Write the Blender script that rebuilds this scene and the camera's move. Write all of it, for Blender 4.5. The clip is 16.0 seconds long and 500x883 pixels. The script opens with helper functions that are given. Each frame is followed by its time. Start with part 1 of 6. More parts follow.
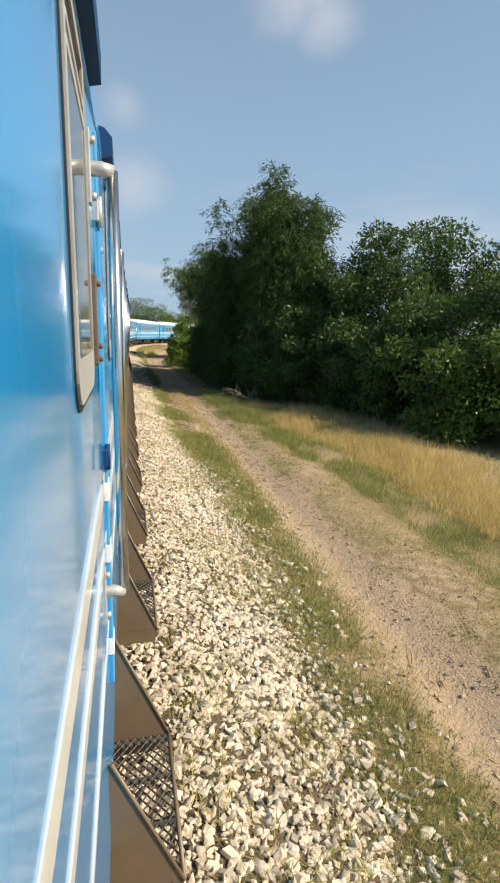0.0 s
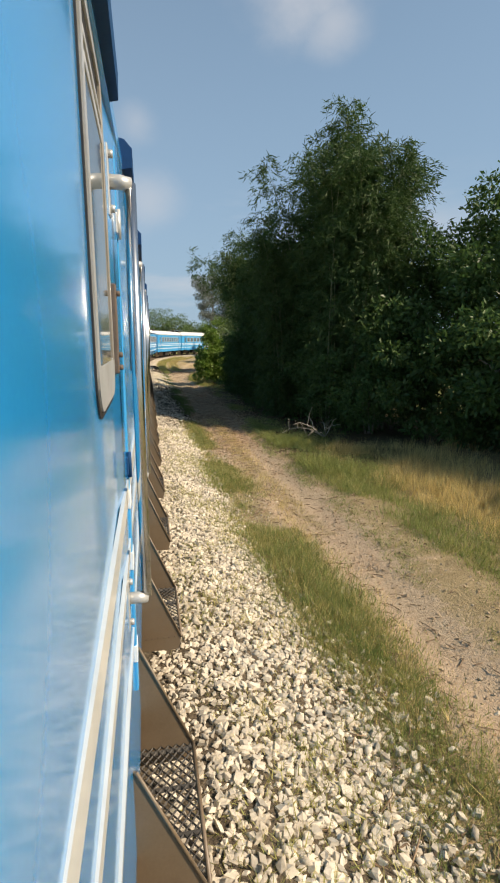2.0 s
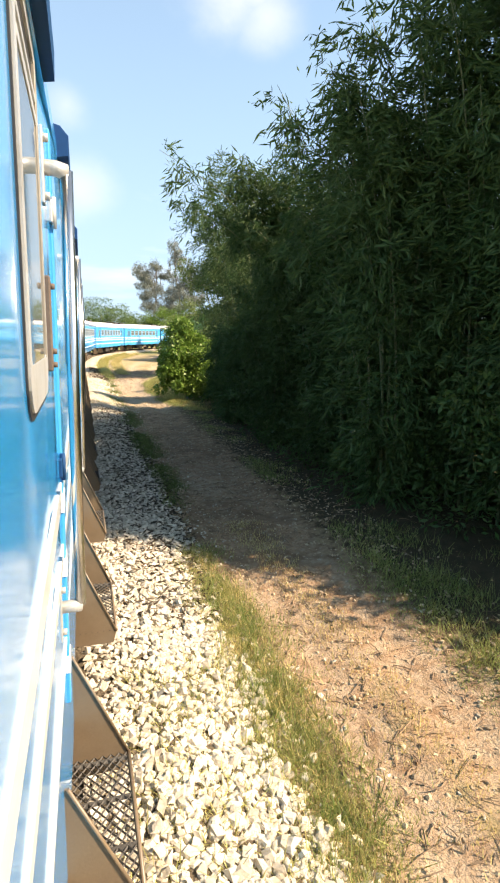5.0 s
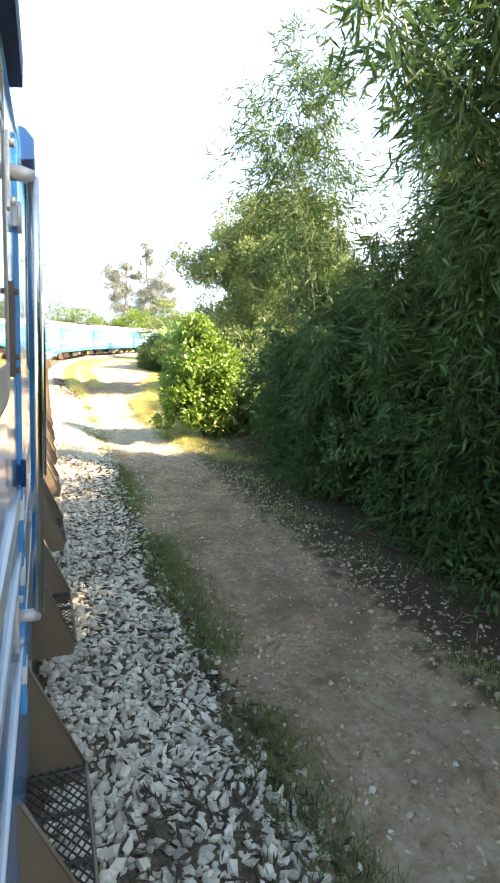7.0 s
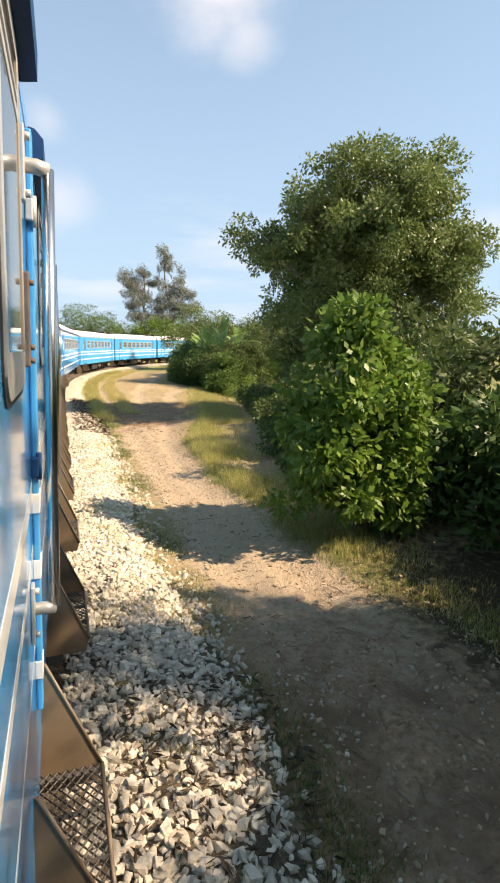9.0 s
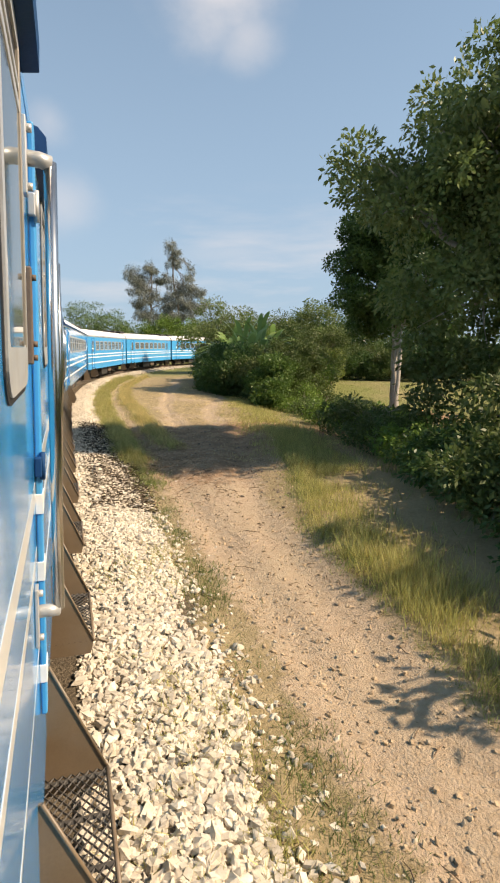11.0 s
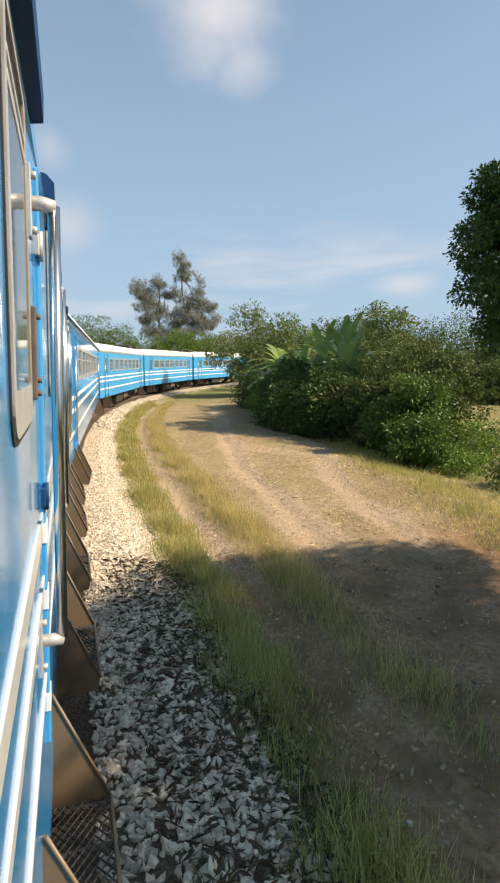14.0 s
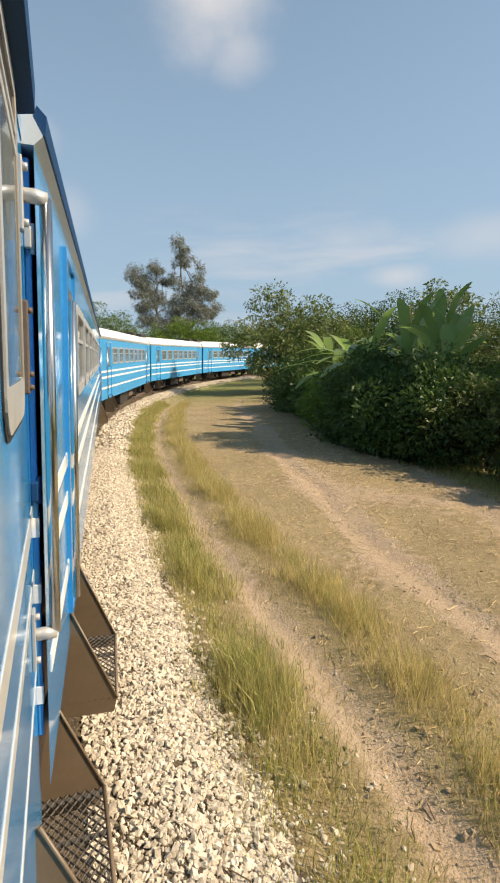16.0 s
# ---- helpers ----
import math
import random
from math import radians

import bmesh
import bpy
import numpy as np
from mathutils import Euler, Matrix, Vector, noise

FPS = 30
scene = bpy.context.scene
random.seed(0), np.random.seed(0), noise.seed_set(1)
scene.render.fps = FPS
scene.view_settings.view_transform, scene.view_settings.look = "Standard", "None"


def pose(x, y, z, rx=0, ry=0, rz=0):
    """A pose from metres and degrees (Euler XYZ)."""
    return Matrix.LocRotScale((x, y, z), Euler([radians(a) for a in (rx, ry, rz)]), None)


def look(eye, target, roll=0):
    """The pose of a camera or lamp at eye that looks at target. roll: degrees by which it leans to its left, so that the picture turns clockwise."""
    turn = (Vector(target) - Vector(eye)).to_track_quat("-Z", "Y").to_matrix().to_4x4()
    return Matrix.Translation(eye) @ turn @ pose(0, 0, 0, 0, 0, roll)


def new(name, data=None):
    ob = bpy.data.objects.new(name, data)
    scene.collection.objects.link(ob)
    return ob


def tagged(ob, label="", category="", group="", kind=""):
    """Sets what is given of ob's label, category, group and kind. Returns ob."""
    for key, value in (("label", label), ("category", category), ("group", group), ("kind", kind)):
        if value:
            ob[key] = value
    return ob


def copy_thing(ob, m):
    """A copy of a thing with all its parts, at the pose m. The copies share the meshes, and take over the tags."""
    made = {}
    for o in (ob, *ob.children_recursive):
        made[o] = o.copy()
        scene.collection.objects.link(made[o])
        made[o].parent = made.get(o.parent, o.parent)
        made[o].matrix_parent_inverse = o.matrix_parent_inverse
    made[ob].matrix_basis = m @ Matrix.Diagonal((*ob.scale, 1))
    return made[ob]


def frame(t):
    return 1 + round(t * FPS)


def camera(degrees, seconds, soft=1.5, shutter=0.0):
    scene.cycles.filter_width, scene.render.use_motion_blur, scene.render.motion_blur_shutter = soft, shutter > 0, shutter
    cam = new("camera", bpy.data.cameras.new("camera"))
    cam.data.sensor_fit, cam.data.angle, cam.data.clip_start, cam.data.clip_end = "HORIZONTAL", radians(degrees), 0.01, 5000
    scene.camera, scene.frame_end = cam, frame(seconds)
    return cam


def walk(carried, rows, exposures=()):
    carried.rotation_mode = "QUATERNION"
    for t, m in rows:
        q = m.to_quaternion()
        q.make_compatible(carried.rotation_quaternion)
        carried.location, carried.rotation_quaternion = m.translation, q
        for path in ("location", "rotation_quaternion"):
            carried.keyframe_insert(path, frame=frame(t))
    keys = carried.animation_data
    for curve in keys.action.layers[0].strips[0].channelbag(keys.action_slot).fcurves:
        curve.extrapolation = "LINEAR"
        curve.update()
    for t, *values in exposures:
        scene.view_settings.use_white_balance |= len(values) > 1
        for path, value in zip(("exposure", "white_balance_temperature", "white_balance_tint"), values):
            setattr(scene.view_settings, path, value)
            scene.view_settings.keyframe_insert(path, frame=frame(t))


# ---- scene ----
cam = camera(52.6, 16.0, soft=2.1)
PATH = [
    (0, (0.000, -0.000, 2.910), (0.480, 1.896, 2.493), 2.81),
    (0.5, (0.013, 1.788, 2.896), (0.493, 3.684, 2.480), 2.51),
    (1, (0.026, 3.582, 2.887), (0.499, 5.481, 2.473), 2.01),
    (1.5, (0.042, 5.367, 2.885), (0.432, 7.290, 2.497), -0.05),
    (2, (0.061, 7.156, 2.897), (0.455, 9.077, 2.504), 0.10),
    (2.5, (0.082, 8.969, 2.913), (0.468, 10.889, 2.506), -0.09),
    (3, (0.106, 10.823, 2.915), (0.537, 12.733, 2.508), -0.05),
    (3.5, (0.130, 12.714, 2.901), (0.644, 14.600, 2.478), 0.72),
    (4, (0.156, 14.649, 2.885), (0.676, 16.532, 2.458), 0.11),
    (4.2, (0.167, 15.445, 2.884), (0.698, 17.326, 2.458), -0.02),
    (6.3, (0.259, 23.682, 2.956), (0.982, 25.503, 2.551), 1.25),
    (6.5, (0.267, 24.460, 2.951), (0.993, 26.279, 2.546), 1.25),
    (7, (0.285, 26.384, 2.922), (1.018, 28.202, 2.524), 1.19),
    (7.5, (0.300, 28.310, 2.907), (1.029, 30.129, 2.508), 1.25),
    (8, (0.310, 30.264, 2.900), (1.024, 32.089, 2.502), 0.82),
    (8.5, (0.315, 32.254, 2.883), (0.990, 34.101, 2.519), -0.47),
    (9, (0.320, 34.244, 2.859), (0.999, 36.088, 2.487), 0.02),
    (9.5, (0.325, 36.238, 2.825), (1.002, 38.083, 2.454), -0.11),
    (9.7, (0.326, 37.038, 2.815), (0.991, 38.887, 2.449), -0.51),
    (11.8, (0.296, 45.402, 2.881), (0.962, 47.250, 2.509), -0.22),
    (12, (0.296, 46.174, 2.891), (0.958, 48.025, 2.522), -0.35),
    (12.5, (0.301, 48.090, 2.915), (0.960, 49.944, 2.556), -0.23),
    (13, (0.303, 49.989, 2.920), (0.964, 51.843, 2.563), -0.18),
    (13.5, (0.303, 51.847, 2.909), (0.966, 53.700, 2.553), -0.34),
    (14, (0.305, 53.690, 2.894), (0.968, 55.552, 2.586), -1.21),
    (14.5, (0.317, 55.520, 2.891), (0.997, 57.374, 2.576), -0.70),
    (15, (0.337, 57.255, 2.883), (1.032, 59.100, 2.551), -0.39),
    (15.5, (0.362, 58.948, 2.892), (1.055, 60.793, 2.550), -0.94),
    (16, (0.397, 60.638, 2.904), (1.082, 62.486, 2.564), -0.99),
]
EXPOSURES = [(0, 0.52, 7400, 12), (1.0, 0.40, 7400, 12), (2.0, 0.39, 7400, 12), (3.0, 0.42, 7400, 12), (4.2, 0.45, 7400, 12), (6.3, 3.3, 8300, 18), (7.0, 2.92, 8200, 18), (7.5, 2.25, 8200, 18), (8.0, 1.68, 8200, 18), (8.5, 1.32, 8100, 17), (9.0, 1.1, 7900, 16), (9.7, 0.82, 7800, 15), (11.8, 0.65, 7800, 15), (13.3, 0.65, 7800, 15), (14.0, 0.67, 7700, 14), (15.0, 0.63, 7700, 13), (15.6, 0.48, 7700, 13), (16, 0.53, 7700, 13)]
walk(cam, [(t, look(eye, target, roll)) for t, eye, target, roll in PATH], EXPOSURES)

# ---- world and sun ----
SUN_TO = Vector((0.70, -0.34, 0.643)).normalized()
world = bpy.data.worlds.new("world")
scene.world = world
world.use_nodes = True
wn, wl = world.node_tree.nodes, world.node_tree.links
sky = wn.new("ShaderNodeTexSky")
sky.sky_type = "NISHITA"
sky.sun_disc = False
sky.sun_elevation = math.asin(SUN_TO.z)
sky.sun_rotation = math.atan2(SUN_TO.x, SUN_TO.y)
sky.air_density, sky.dust_density, sky.ozone_density = 1.12, 0.5, 1.3
sky_dir = wn.new("ShaderNodeTexCoord").outputs["Generated"]
back = wn["Background"]
back.inputs["Strength"].default_value = 0.088


def world_noise(scale, stretch, low, high):
    m = wn.new("ShaderNodeMapping")
    m.inputs["Scale"].default_value = stretch
    n = wn.new("ShaderNodeTexNoise")
    n.inputs["Scale"].default_value, n.inputs["Detail"].default_value, n.inputs["Roughness"].default_value = scale, 7.0, 0.55
    r = wn.new("ShaderNodeMapRange")
    r.inputs["From Min"].default_value, r.inputs["From Max"].default_value = low, high
    wl.new(sky_dir, m.inputs["Vector"])
    wl.new(m.outputs["Vector"], n.inputs["Vector"])
    wl.new(n.outputs["Fac"], r.inputs["Value"])
    return r.outputs["Result"]


def world_math(kind, a, b):
    n = wn.new("ShaderNodeMath")
    n.operation = kind
    for k, v in enumerate((a, b)):
        if isinstance(v, (int, float)):
            n.inputs[k].default_value = v
        else:
            wl.new(v, n.inputs[k])
    return n.outputs[0]


def cloud(direction, size, flat, amount):
    """A soft-edged cloud round one direction of the sky."""
    away = wn.new("ShaderNodeVectorMath")
    away.operation = "SUBTRACT"
    away.inputs[1].default_value = Vector(direction).normalized()
    wl.new(sky_dir, away.inputs[0])
    wide = wn.new("ShaderNodeVectorMath")
    wide.operation = "MULTIPLY"
    wide.inputs[1].default_value = (1, 1, flat)
    wl.new(away.outputs[0], wide.inputs[0])
    far = wn.new("ShaderNodeVectorMath")
    far.operation = "LENGTH"
    wl.new(wide.outputs[0], far.inputs[0])
    ragged = world_math("ADD", far.outputs["Value"], world_math("MULTIPLY", world_noise(6, (1, 1, 1.4), 0.7, 0.3), size * 0.55))
    r = wn.new("ShaderNodeMapRange")
    r.interpolation_type = "SMOOTHSTEP"
    r.inputs["From Min"].default_value, r.inputs["From Max"].default_value = size * 1.4, size * 0.2
    r.inputs["To Max"].default_value = amount
    wl.new(ragged, r.inputs["Value"])
    return r.outputs["Result"]


part_z = wn.new("ShaderNodeSeparateXYZ")
wl.new(sky_dir, part_z.inputs[0])
haze = wn.new("ShaderNodeMapRange")
haze.inputs["From Min"].default_value, haze.inputs["From Max"].default_value = 1.0, 0.06
haze.inputs["To Max"].default_value = 1.0
wl.new(part_z.outputs["Z"], haze.inputs["Value"])
veil = wn.new("ShaderNodeMixRGB")
veil.inputs["Color2"].default_value = (2.6, 4.08, 6.2, 1)
wl.new(world_math("MULTIPLY", haze.outputs["Result"], 0.86), veil.inputs["Fac"])
low_band = wn.new("ShaderNodeMapRange")
low_band.inputs["From Min"].default_value, low_band.inputs["From Max"].default_value = 0.30, 0.16
wl.new(part_z.outputs["Z"], low_band.inputs["Value"])
cover = world_math("MULTIPLY", world_math("MULTIPLY", world_noise(2.6, (1, 1, 6), 0.47, 0.66), 0.5), low_band.outputs["Result"])
for direction, size, flat, amount in (((0.25, 0.82, 0.52), 0.12, 1.3, 0.9), ((0.30, 0.84, 0.475), 0.07, 1.2, 0.55), ((0.0, 0.936, 0.351), 0.05, 1.2, 0.4), ((0.012, 0.97, 0.235), 0.07, 1.0, 0.45), ((0.50, 0.84, 0.20), 0.13, 3.0, 0.42), ((0.585, 0.80, 0.135), 0.07, 2.6, 0.6), ((0.70, 0.70, 0.19), 0.13, 2.6, 0.4), ((0.30, 0.94, 0.17), 0.15, 4.0, 0.3)):
    cover = world_math("MAXIMUM", cover, cloud(direction, size, flat, amount))
blend = wn.new("ShaderNodeMixRGB")
blend.inputs["Color2"].default_value = (5.3, 5.8, 6.7, 1)
wl.new(cover, blend.inputs["Fac"])
clear = wn.new("ShaderNodeMixRGB")
clear.blend_type = "MULTIPLY"
clear.inputs["Fac"].default_value = 1.0
clear.inputs["Color2"].default_value = (0.88, 1.06, 1.08, 1)
wl.new(sky.outputs["Color"], clear.inputs["Color1"])
wl.new(clear.outputs["Color"], veil.inputs["Color1"])
wl.new(veil.outputs["Color"], blend.inputs["Color1"])
wl.new(blend.outputs["Color"], back.inputs["Color"])
sun_data = bpy.data.lights.new("sun", "SUN")
sun_data.energy, sun_data.angle, sun_data.color = 5.0, radians(0.6), (1.0, 0.90, 0.76)
sun = new("sun", sun_data)
sun.matrix_world = look((0, 0, 60), Vector((0, 0, 60)) - SUN_TO)


# ---- materials ----
def mix_color(nt, fac, a, b):
    m = nt.nodes.new("ShaderNodeMixRGB")
    for sock, value in (("Fac", fac), ("Color1", a), ("Color2", b)):
        if isinstance(value, (tuple, float, int)):
            m.inputs[sock].default_value = (*value, 1) if isinstance(value, tuple) else value
        else:
            nt.links.new(value, m.inputs[sock])
    return m.outputs["Color"]


def noise_of(nt, scale, detail=4.0, low=0.3, high=0.7, vector=None, rough=0.6):
    n = nt.nodes.new("ShaderNodeTexNoise")
    n.inputs["Scale"].default_value, n.inputs["Detail"].default_value = scale, detail
    n.inputs["Roughness"].default_value = rough
    if vector is None:
        vector = nt.nodes.new("ShaderNodeTexCoord").outputs["Object"]
    nt.links.new(vector, n.inputs["Vector"])
    r = nt.nodes.new("ShaderNodeMapRange")
    r.inputs["From Min"].default_value, r.inputs["From Max"].default_value = low, high
    nt.links.new(n.outputs["Fac"], r.inputs["Value"])
    return r.outputs["Result"]


def bumped(nt, bsdf, height, strength, distance):
    b = nt.nodes.new("ShaderNodeBump")
    b.inputs["Strength"].default_value, b.inputs["Distance"].default_value = strength, distance
    nt.links.new(height, b.inputs["Height"])
    nt.links.new(b.outputs["Normal"], bsdf.inputs["Normal"])


def surface(name, c1, c2, rough=0.6, metal=0.0, scale=8.0, fine=60.0, bump=0.2, dist=0.005, island=0.0, coat=0.0, dirt=None, obj_random=0.0):
    """Two colours mixed by large and fine noise, with relief."""
    m = bpy.data.materials.new(name)
    m.use_nodes = True
    nt = m.node_tree
    bsdf = nt.nodes["Principled BSDF"]
    large, small = noise_of(nt, scale), noise_of(nt, fine, 6)
    add = nt.nodes.new("ShaderNodeMath")
    add.operation = "MULTIPLY_ADD"
    nt.links.new(large, add.inputs[0])
    add.inputs[1].default_value = 0.6
    half = nt.nodes.new("ShaderNodeMath")
    half.operation = "MULTIPLY"
    nt.links.new(small, half.inputs[0])
    half.inputs[1].default_value = 0.4
    nt.links.new(half.outputs[0], add.inputs[2])
    col = mix_color(nt, add.outputs[0], c1, c2)
    if dirt:
        spots = noise_of(nt, scale * 0.6, 8, 0.52, 0.75)
        col = mix_color(nt, spots, col, dirt)
    if island or obj_random:
        hsv = nt.nodes.new("ShaderNodeHueSaturation")
        src = nt.nodes.new("ShaderNodeNewGeometry").outputs["Random Per Island"] if island else nt.nodes.new("ShaderNodeObjectInfo").outputs["Random"]
        r = nt.nodes.new("ShaderNodeMapRange")
        amount = island or obj_random
        r.inputs["To Min"].default_value, r.inputs["To Max"].default_value = 1 - amount, 1 + amount
        nt.links.new(src, r.inputs["Value"])
        nt.links.new(r.outputs["Result"], hsv.inputs["Value"])
        nt.links.new(col, hsv.inputs["Color"])
        col = hsv.outputs["Color"]
    nt.links.new(col, bsdf.inputs["Base Color"])
    bsdf.inputs["Roughness"].default_value, bsdf.inputs["Metallic"].default_value = rough, metal
    bsdf.inputs["Coat Weight"].default_value = coat
    bsdf.inputs["Coat Roughness"].default_value = 0.08
    if bump:
        bumped(nt, bsdf, add.outputs[0], bump, dist)
    return m


def leaf_surface(name, c1, c2, c3, gloss=0.45, through_light=0.3, scale=0.6):
    """Leaves: colour varies leaf by leaf and clump by clump, and some light shines through."""
    m = bpy.data.materials.new(name)
    m.use_nodes = True
    nt = m.node_tree
    bsdf = nt.nodes["Principled BSDF"]
    rnd = nt.nodes.new("ShaderNodeNewGeometry").outputs["Random Per Island"]
    col = mix_color(nt, rnd, c1, c2)
    col = mix_color(nt, noise_of(nt, scale, 3, 0.4, 0.7), col, c3)
    nt.links.new(col, bsdf.inputs["Base Color"])
    bsdf.inputs["Roughness"].default_value = gloss
    bsdf.inputs["Specular IOR Level"].default_value = 0.25
    shine = nt.nodes.new("ShaderNodeBsdfTranslucent")
    bright = mix_color(nt, 0.5, col, tuple(min(1, v * 1.5) for v in c1))
    nt.links.new(bright, shine.inputs["Color"])
    both = nt.nodes.new("ShaderNodeMixShader")
    both.inputs["Fac"].default_value = through_light
    out = nt.nodes["Material Output"]
    nt.links.new(bsdf.outputs[0], both.inputs[1])
    nt.links.new(shine.outputs[0], both.inputs[2])
    nt.links.new(both.outputs[0], out.inputs["Surface"])
    return m


def glass_surface(name, tint=(0.55, 0.62, 0.62), clear=0.35):
    m = bpy.data.materials.new(name)
    m.use_nodes = True
    nt = m.node_tree
    bsdf = nt.nodes["Principled BSDF"]
    bsdf.inputs["Base Color"].default_value = (*[v * 0.25 for v in tint], 1)
    bsdf.inputs["Roughness"].default_value = 0.06
    bsdf.inputs["IOR"].default_value = 1.5
    clearer = nt.nodes.new("ShaderNodeBsdfTransparent")
    clearer.inputs["Color"].default_value = (*tint, 1)
    both = nt.nodes.new("ShaderNodeMixShader")
    both.inputs["Fac"].default_value = clear
    nt.links.new(bsdf.outputs[0], both.inputs[1])
    nt.links.new(clearer.outputs[0], both.inputs[2])
    nt.links.new(both.outputs[0], nt.nodes["Material Output"].inputs["Surface"])
    return m


BLUE = surface("blue_paint", (0.008, 0.25, 0.60), (0.012, 0.29, 0.66), rough=0.2, scale=1.5, fine=90, bump=0.03, dist=0.002, coat=0.55, dirt=(0.02, 0.28, 0.58))
VENT_DARK = surface("dark_vent_panel", (0.02, 0.022, 0.024), (0.05, 0.05, 0.05), rough=0.9, scale=6, fine=60, bump=0.1)
VENT_DARK.node_tree.nodes["Principled BSDF"].inputs["Specular IOR Level"].default_value = 0.08
STRIPE = surface("stripe_paint", (0.50, 0.53, 0.53), (0.62, 0.64, 0.63), rough=0.3, scale=3, fine=80, bump=0.04, dist=0.002, coat=0.4, dirt=(0.42, 0.44, 0.44))
# matt blue, lightened: haze over the far carriages is put into the colour
BLUE_MATT = surface("blue_matt_paint", (0.025, 0.27, 0.56), (0.04, 0.32, 0.64), rough=0.38, scale=3, fine=70, bump=0.08, dist=0.003, dirt=(0.05, 0.26, 0.5))
NAVY = surface("navy_paint", (0.004, 0.038, 0.11), (0.006, 0.055, 0.16), rough=0.65, scale=4, fine=50, bump=0.2)
NAVY.node_tree.nodes["Principled BSDF"].inputs["Specular IOR Level"].default_value = 0.2
WHITE = surface("white_paint", (0.72, 0.74, 0.74), (0.84, 0.85, 0.84), rough=0.35, scale=3, fine=80, bump=0.05, dirt=(0.55, 0.55, 0.52))
ROOF = surface("roof_paint", (0.62, 0.63, 0.60), (0.78, 0.78, 0.75), rough=0.6, scale=0.8, fine=20, bump=0.1, dirt=(0.45, 0.43, 0.38))
BROWN = surface("brown_paint", (0.135, 0.095, 0.058), (0.185, 0.132, 0.084), rough=0.45, scale=5, fine=90, bump=0.1, dirt=(0.16, 0.125, 0.09))
STEEL = surface("bright_steel", (0.55, 0.55, 0.54), (0.72, 0.72, 0.71), rough=0.22, metal=1.0, scale=6, fine=120, bump=0.03)
ALLOY = surface("dull_alloy", (0.40, 0.41, 0.41), (0.54, 0.55, 0.55), rough=0.42, metal=0.35, scale=8, fine=120, bump=0.06, dirt=(0.33, 0.31, 0.27))
RUSTY = surface("rusty_iron", (0.085, 0.06, 0.045), (0.15, 0.11, 0.085), rough=0.8, scale=10, fine=80, bump=0.4)
DARK = surface("dark_iron", (0.018, 0.017, 0.016), (0.04, 0.037, 0.033), rough=0.7, scale=6, fine=60, bump=0.3)
MESH_IRON = surface("step_mesh_iron", (0.03, 0.028, 0.025), (0.07, 0.06, 0.05), rough=0.6, metal=0.3, scale=15, fine=120, bump=0.3)
RUBBER = surface("black_rubber", (0.012, 0.012, 0.013), (0.025, 0.025, 0.026), rough=0.6, scale=20, fine=90, bump=0.1)
INSIDE = surface("interior_lining", (0.10, 0.11, 0.11), (0.16, 0.17, 0.16), rough=0.7, scale=3, fine=30, bump=0.1)
GLASS = glass_surface("window_glass", clear=0.2)
RUSTY_ALLOY = surface("stained_alloy", (0.24, 0.22, 0.19), (0.33, 0.30, 0.26), rough=0.5, metal=0.4, scale=9, fine=90, bump=0.1)
STONE = surface("pale_ballast_stone", (0.44, 0.38, 0.295), (0.64, 0.565, 0.455), rough=0.88, scale=9, fine=60, bump=0.6, dist=0.008, island=0.30, dirt=(0.30, 0.245, 0.17))
EARTH_STONE = surface("earthy_stone", (0.26, 0.21, 0.15), (0.42, 0.35, 0.26), rough=0.9, scale=9, fine=60, bump=0.5, island=0.25)
CLOD = surface("dry_earth_clod", (0.33, 0.235, 0.145), (0.48, 0.36, 0.235), rough=0.95, scale=9, fine=60, bump=0.5, island=0.28)
TWIG = surface("dry_twig", (0.13, 0.085, 0.05), (0.30, 0.20, 0.12), rough=0.85, scale=20, fine=100, bump=0.3, island=0.3)
BARK = surface("grey_bark", (0.13, 0.105, 0.08), (0.26, 0.22, 0.17), rough=0.9, scale=6, fine=40, bump=0.8, dist=0.02)
PALE_BARK = surface("pale_bark", (0.26, 0.23, 0.19), (0.42, 0.38, 0.32), rough=0.9, scale=5, fine=40, bump=0.7, dist=0.02)
CULM = surface("bamboo_culm", (0.07, 0.10, 0.035), (0.14, 0.145, 0.06), rough=0.5, scale=4, fine=30, bump=0.1)
BAMBOO_LEAF = leaf_surface("bamboo_leaf", (0.026, 0.064, 0.018), (0.085, 0.14, 0.04), (0.065, 0.105, 0.03), gloss=0.55, through_light=0.3)
BAMBOO_PALE = leaf_surface("bamboo_leaf_yellowish", (0.13, 0.18, 0.04), (0.22, 0.25, 0.07), (0.17, 0.20, 0.06), gloss=0.45, through_light=0.4)
TREE_LEAF = leaf_surface("dark_tree_leaf", (0.04, 0.085, 0.022), (0.09, 0.155, 0.04), (0.06, 0.10, 0.03), gloss=0.42)
ROUND_LEAF = leaf_surface("olive_tree_leaf", (0.10, 0.155, 0.045), (0.19, 0.235, 0.08), (0.17, 0.195, 0.07), gloss=0.45)
BUSH_LEAF = leaf_surface("bright_bush_leaf", (0.09, 0.175, 0.028), (0.20, 0.28, 0.055), (0.12, 0.18, 0.04), gloss=0.42, through_light=0.35)
EDGE_LEAF = leaf_surface("lit_edge_leaf", (0.055, 0.115, 0.024), (0.14, 0.205, 0.045), (0.08, 0.13, 0.03), gloss=0.42, through_light=0.3)
SCRUB_LEAF = leaf_surface("scrub_leaf", (0.055, 0.095, 0.025), (0.11, 0.15, 0.045), (0.10, 0.115, 0.04), gloss=0.5)
